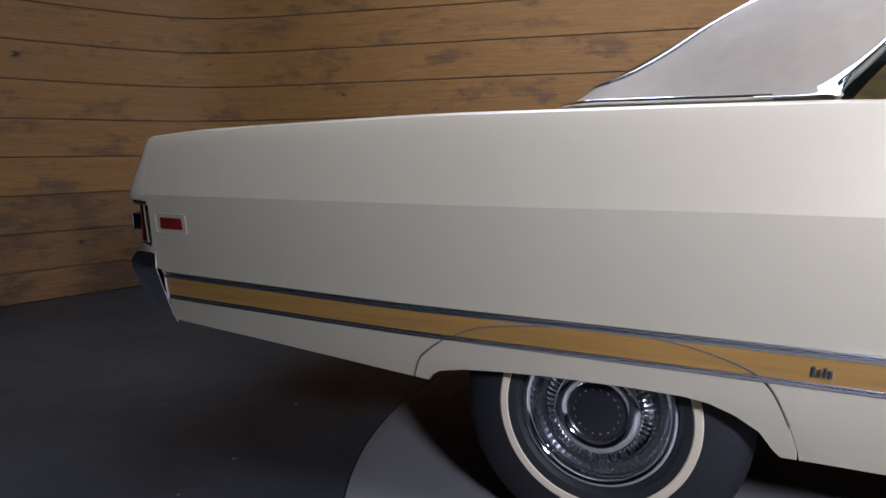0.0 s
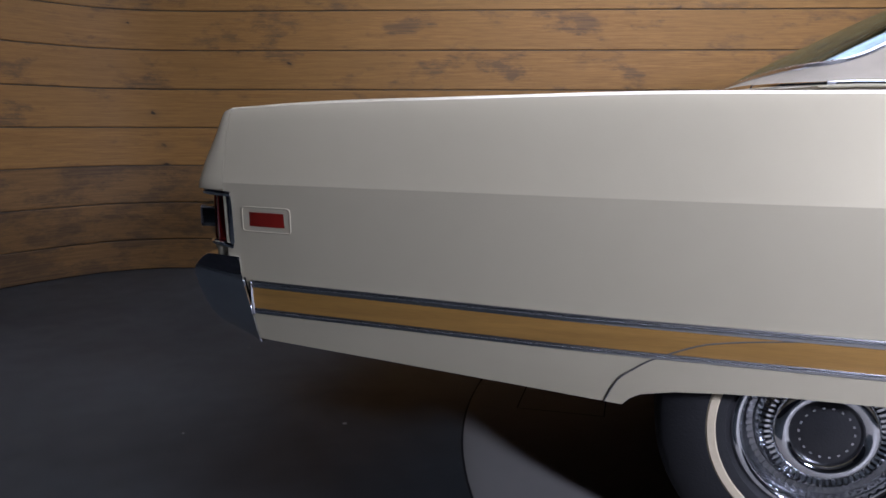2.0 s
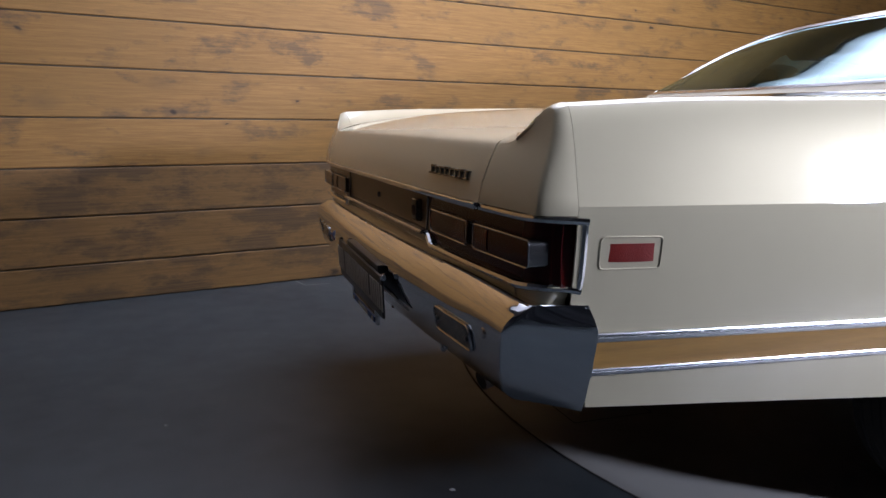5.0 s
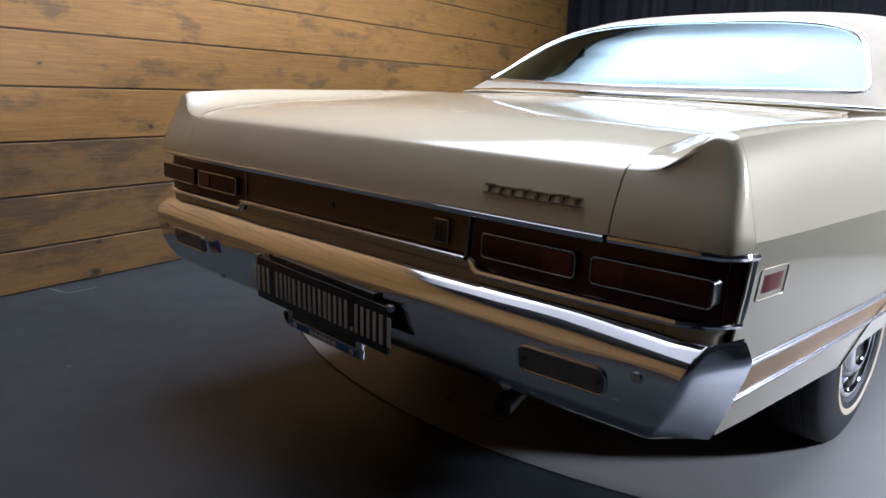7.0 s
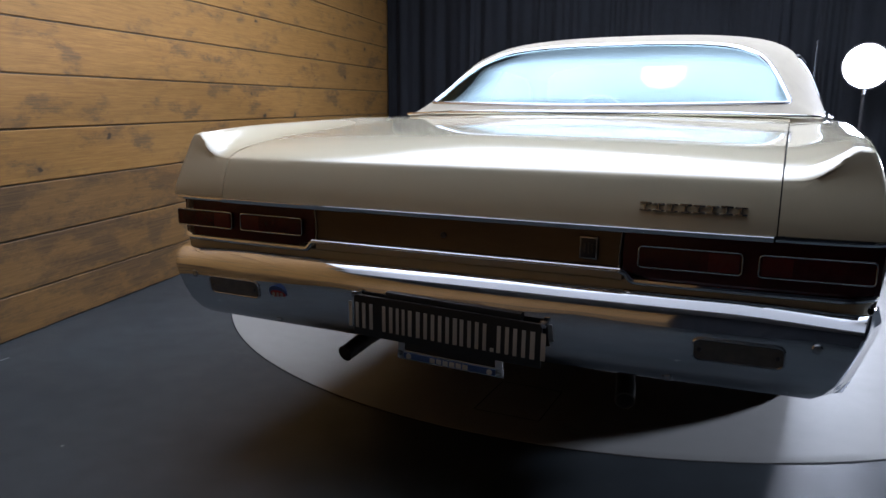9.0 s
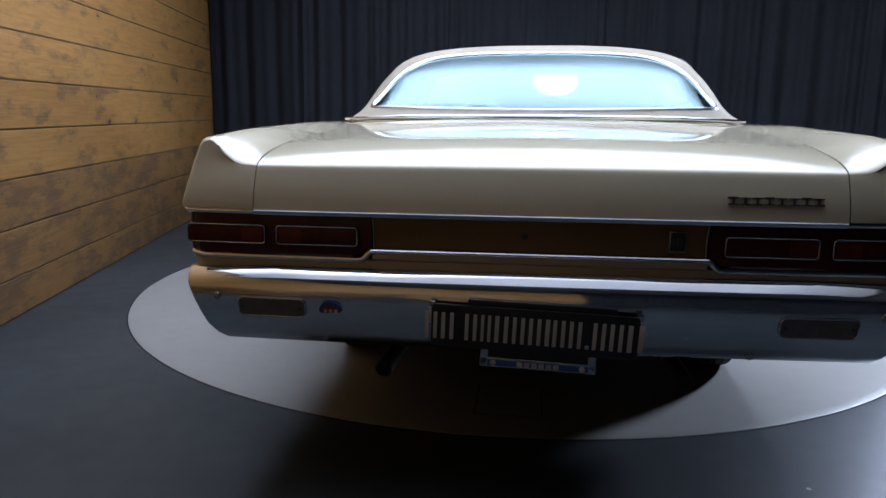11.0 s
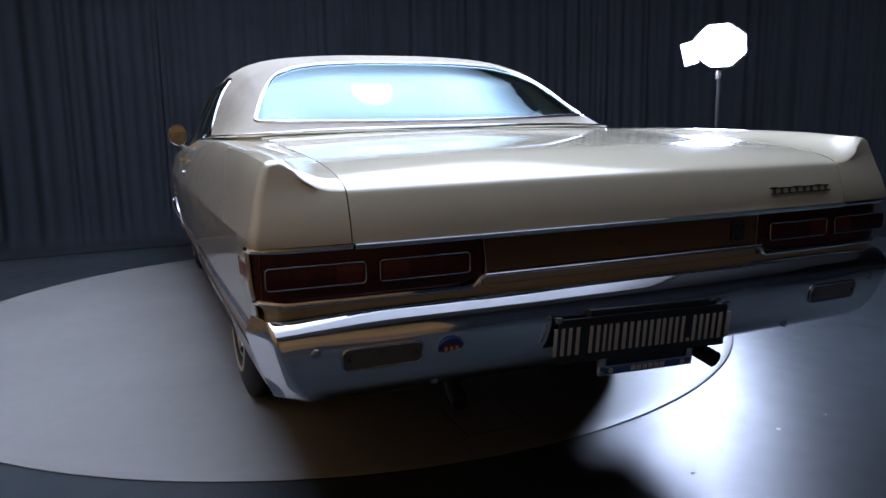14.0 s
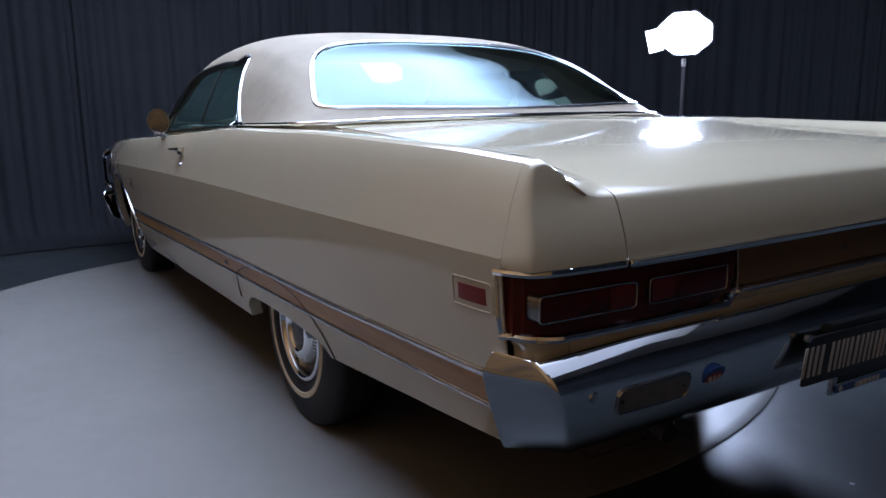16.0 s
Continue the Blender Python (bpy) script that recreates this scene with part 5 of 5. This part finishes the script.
    bm = bmesh.new()
    box(bm, 2.612, 2.700, s * (hy - 0.02), s * (hy + 0.022), 0.948, 0.979, 0.007)
    part("handle_boss", bm, CHROME, handle)
    v, f = lathe([(0.0005, 0.010), (0.008, 0.010), (0.009, 0.007), (0.009, -0.02)], 14)
    link("lock", [(p[0] + 2.64, s * (hy + 0.014 + p[1]), p[2] + 0.905) for p in v], f, CHROME, handle)


# -- wheels --
def build_wheel():
    v, f = lathe([(0.20, 0.06), (0.195, -0.02), (0.185, -0.045), (0.172, -0.055), (0.168, -0.050), (0.160, -0.035), (0.10, 0.0), (0.02, 0.02)], 48)
    wheel = link("wheel", v, f, BLACK, car, "whitewall tyre on a chrome-capped wheel", angle=30)
    tread = 0.352
    prof = [(0.185, 0.085), (0.20, 0.10), (0.25, 0.108), (0.30, 0.10), (0.335, 0.085), (0.347, 0.075), (tread, 0.06)]
    for w in (0.045, 0.042, 0.038, 0.016, 0.013, 0.010, -0.010, -0.013, -0.016, -0.038, -0.042, -0.045):
        prof.append((tread if abs(w) not in (0.042, 0.013) else tread - 0.006, w))
    prof += [(tread, -0.06), (0.347, -0.075), (0.335, -0.086), (0.318, -0.094), (0.30, -0.101), (0.27, -0.107), (0.2455, -0.1085), (0.224, -0.1085), (0.204, -0.104), (0.192, -0.092), (0.180, -0.075), (0.172, -0.05)]
    v, f = lathe(prof, 72)
    link("tyre", v, f, TYRE, wheel, "black ribbed tyre", angle=30)
    v, f = lathe([(0.224, -0.1085), (0.227, -0.1112), (0.242, -0.1118), (0.2455, -0.1085)], 72)
    link("whitewall", v, f, WHITEWALL, wheel, "cream whitewall ring")
    v, f = lathe([(0.193, -0.084), (0.191, -0.094), (0.186, -0.100), (0.179, -0.101), (0.172, -0.096), (0.167, -0.086), (0.164, -0.070)], 64)
    cap = link("hubcap", v, f, CHROME, wheel, "polished finned hubcap", angle=50)
    v, f = lathe([(0.166, -0.072), (0.156, -0.060), (0.142, -0.058), (0.132, -0.070), (0.105, -0.084)], 64)
    link("cap_dish", v, f, CAP_DISH, cap, "dark grey dish with radial slots")
    v, f = lathe([(0.111, -0.076), (0.110, -0.090), (0.105, -0.101), (0.096, -0.108), (0.086, -0.110), (0.077, -0.106), (0.071, -0.098), (0.069, -0.088)], 64)
    link("cap_ring", v, f, CHROME, cap, "bright chrome ring", angle=50)
    v, f = lathe([(0.0715, -0.094), (0.055, -0.097), (0.001, -0.099)], 40)
    centre = link("cap_centre", v, f, BLACK, cap, "black centre disc")

    def fins(name, count, w, line, mat, label):
        verts, faces = [], []
        for k in range(count):
            a = 2 * math.pi * k / count
            b0 = len(verts)
            for rad, y in line:
                for side, back in ((-1, 0), (1, 0), (1, 0.012), (-1, 0.012)):
                    aa = a + side * w / rad
                    verts.append((rad * math.cos(aa), y + back, rad * math.sin(aa)))
            for i in range(len(line) - 1):
                for j in range(4):
                    faces.append((b0 + i * 4 + j, b0 + i * 4 + (j + 1) % 4, b0 + (i + 1) * 4 + (j + 1) % 4, b0 + (i + 1) * 4 + j))
            faces += [(b0, b0 + 1, b0 + 2, b0 + 3), (len(verts) - 1, len(verts) - 2, len(verts) - 3, len(verts) - 4)]
        tagged(link(name, verts, faces, mat, cap, label, angle=20), kind="stuff")

    fins("fin_ring", 60, 0.0027, ((0.108, -0.088), (0.122, -0.090), (0.132, -0.081), (0.137, -0.066)), CHROME, "ring of thin chrome fins")
    fins("slot_ring", 60, 0.0030, ((0.143, -0.0600), (0.153, -0.0610), (0.161, -0.0685)), CAP_DISH, "ring of dull radial ribs")
    for k in range(18):
        a = 2 * math.pi * k / 18
        c, sn = math.cos(a), math.sin(a)
        bm = bmesh.new()
        box(bm, -0.0022, 0.0022, -0.001, 0.001, -0.003, 0.003)
        bmesh.ops.transform(bm, verts=bm.verts, matrix=Matrix.Translation((0.055 * c, -0.0975, 0.055 * sn)) @ Matrix.Rotation(-a, 4, "Y"))
        part("cap_mark", bm, DULL_CHROME, centre)
    return wheel


first = build_wheel()
first.matrix_basis = Matrix.Translation((1.458, -0.775, 0.343 + TABLETOP))
for x, s in ((1.458, 1), (4.488, -1), (4.488, 1)):
    m = Matrix.Translation((x, 0.775 * s, 0.343 + TABLETOP)) @ Matrix.Rotation(radians(70 * x), 4, "Y")
    if s > 0:
        m = m @ Matrix.Rotation(math.pi, 4, "Z")
    copy_thing(first, m)

# -- mirror, aerial --
def door_mirror(s):
    c = Vector((3.185, 0.987 * s, 1.102))
    v, f = lathe([(0.001, 0.045), (0.03, 0.042), (0.052, 0.030), (0.066, 0.008), (0.069, -0.004), (0.067, -0.010), (0.062, -0.010), (0.060, -0.004)], 36)
    turn = Matrix.Translation(c) @ Matrix.Rotation(radians(-90 - 13 * s), 4, "Z") @ Matrix.Rotation(radians(3), 4, "X") @ Matrix.Diagonal((0.76, 1, 0.90, 1))
    shell = link("door_mirror", [turn @ Vector(p) for p in v], f, CHROME, car, "round chrome door mirror", angle=50)
    v, f = lathe([(0.0005, -0.005), (0.0585, -0.005)], 36)
    link("mirror_glass", [turn @ Vector(p) for p in v], f, MIRROR, shell, "mirror glass")
    v, f = tube([(3.225, 0.952 * s, 1.02), (3.215, 0.966 * s, 1.05), (3.205, 0.980 * s, 1.075)], [0.022, 0.012, 0.010], 12)
    link("mirror_stalk", v, f, CHROME, shell)


door_mirror(1)
v, f = tube([(4.25, -0.873, 0.99), (4.25, -0.873, 1.06), (4.15, -0.870, 1.597)], [0.014, 0.0065, 0.0055], 8)
link("aerial", v, f, DULL_CHROME, car, "thin chrome whip aerial")

# -- front end --
bm = bmesh.new()
box(bm, 5.30, 5.345, -0.80, 0.80, 0.55, 0.90, 0.01)
part("grille", bm, BLACK, car, "dark grille between the headlamps")
for s in (-1, 1):
    rows = [[(5.36, y * s, z) for y, z in rounded_rect(0.52, 0.955, 0.62, 0.92, 0.05)], [(5.44, y * s, z) for y, z in rounded_rect(0.51, 0.965, 0.61, 0.93, 0.05)], [(5.43, y * s, z) for y, z in rounded_rect(0.53, 0.945, 0.64, 0.90, 0.05)], [(5.37, y * s, z) for y, z in rounded_rect(0.54, 0.935, 0.65, 0.89, 0.05)]]
    v, f = grid(rows, closed=True)
    bezel = link("headlamp_bezel", v, f, CHROME, car, "bright chrome headlamp surround")
    for y in (0.64, 0.84):
        v, f = lathe([(0.0005, 0.05), (0.05, 0.045), (0.085, 0.02), (0.09, 0.0)], 28)
        link("headlamp", [(p[1] + 5.36, p[0] + y * s, p[2] + 0.77) for p in v], f, SMOKE_LENS, bezel, "round headlamp glass")

# -- cabin inside --
def bench(x, z, back_x, back_top, mat, label):
    bm = bmesh.new()
    box(bm, x - 0.25, x + 0.27, -0.68, 0.68, z - 0.16, z, 0.05)
    seat = part("bench_seat", bm, mat, car, label)
    bm = bmesh.new()
    box(bm, back_x - 0.08, back_x + 0.08, -0.68, 0.68, z - 0.1, back_top, 0.05)
    bmesh.ops.transform(bm, verts=bm.verts, matrix=Matrix.Translation((back_x, 0, z)) @ Matrix.Rotation(radians(-12), 4, "Y") @ Matrix.Translation((-back_x, 0, -z)))
    part("backrest", bm, mat, seat)


bench(2.20, 0.72, 1.92, 1.06, TRIM_CLOTH, "tan upholstered rear bench seat")
bench(3.05, 0.74, 2.76, 1.12, TRIM_CLOTH, "tan upholstered front bench seat")
bm = bmesh.new()
box(bm, 1.45, 1.90, -0.74, 0.74, 1.03, 1.06, 0.01)
part("parcel_shelf", bm, DARK_CLOTH, car, "dark shelf under the rear window")
bm = bmesh.new()
box(bm, 3.55, 3.95, -0.80, 0.80, 0.75, 1.04, 0.06)
part("dashboard", bm, DARK_CLOTH, car, "dark padded dashboard")
for s in (-1, 1):
    bm = bmesh.new()
    box(bm, 1.9, 3.8, s * 0.80, s * 0.86, 0.5, 1.045, 0.015)
    part("door_lining", bm, TRIM_CLOTH, car, "tan door and side lining")
ring = [(3.36 + 0.07 * math.sin(a), 0.38 + 0.19 * math.cos(a), 1.03 + 0.18 * math.sin(a)) for a in (2 * math.pi * k / 32 for k in range(32))]
v, f = tube(ring, 0.011, 8, True)
wheel_rim = link("steering_wheel", v, f, WHITE_PRINT, car, "pale thin-rimmed steering wheel")
for a in (0.2, 2.94, 4.71):
    v, f = tube([(3.36 + 0.07 * math.sin(a), 0.38 + 0.19 * math.cos(a), 1.03 + 0.18 * math.sin(a)), (3.41, 0.38, 1.0)], 0.008, 6)
    link("spoke", v, f, DULL_CHROME, wheel_rim)

# -- stance: the body sits nose-down on its wheels and leans a little --
LENGTH = [(-0.08, -0.079), (0.0, 0.002), (0.15, 0.163), (0.5, 0.506), (0.99, 0.994), (1.46, 1.457), (1.95, 1.915), (2.57, 2.43), (3.34, 3.07), (4.6, 4.48), (5.5, 5.42)]


def settle_body():
    done = set()
    rolling = {o for w in car.children if w.name.startswith("wheel") for o in (w, *w.children_recursive)}
    for ob in car.children_recursive:
        if ob in rolling or ob.type != "MESH" or ob.data.name in done:
            continue
        done.add(ob.data.name)
        for v in ob.data.vertices:
            x = smooth(v.co.x, LENGTH)
            y = v.co.y * 1.0125
            v.co = (x, y, v.co.z + 0.0355 - 0.0245 * x - 0.0076 * y)
        ob.data.update()


settle_body()

# ---- boards of the wall ----
build_boards(STUDIO_WALL)
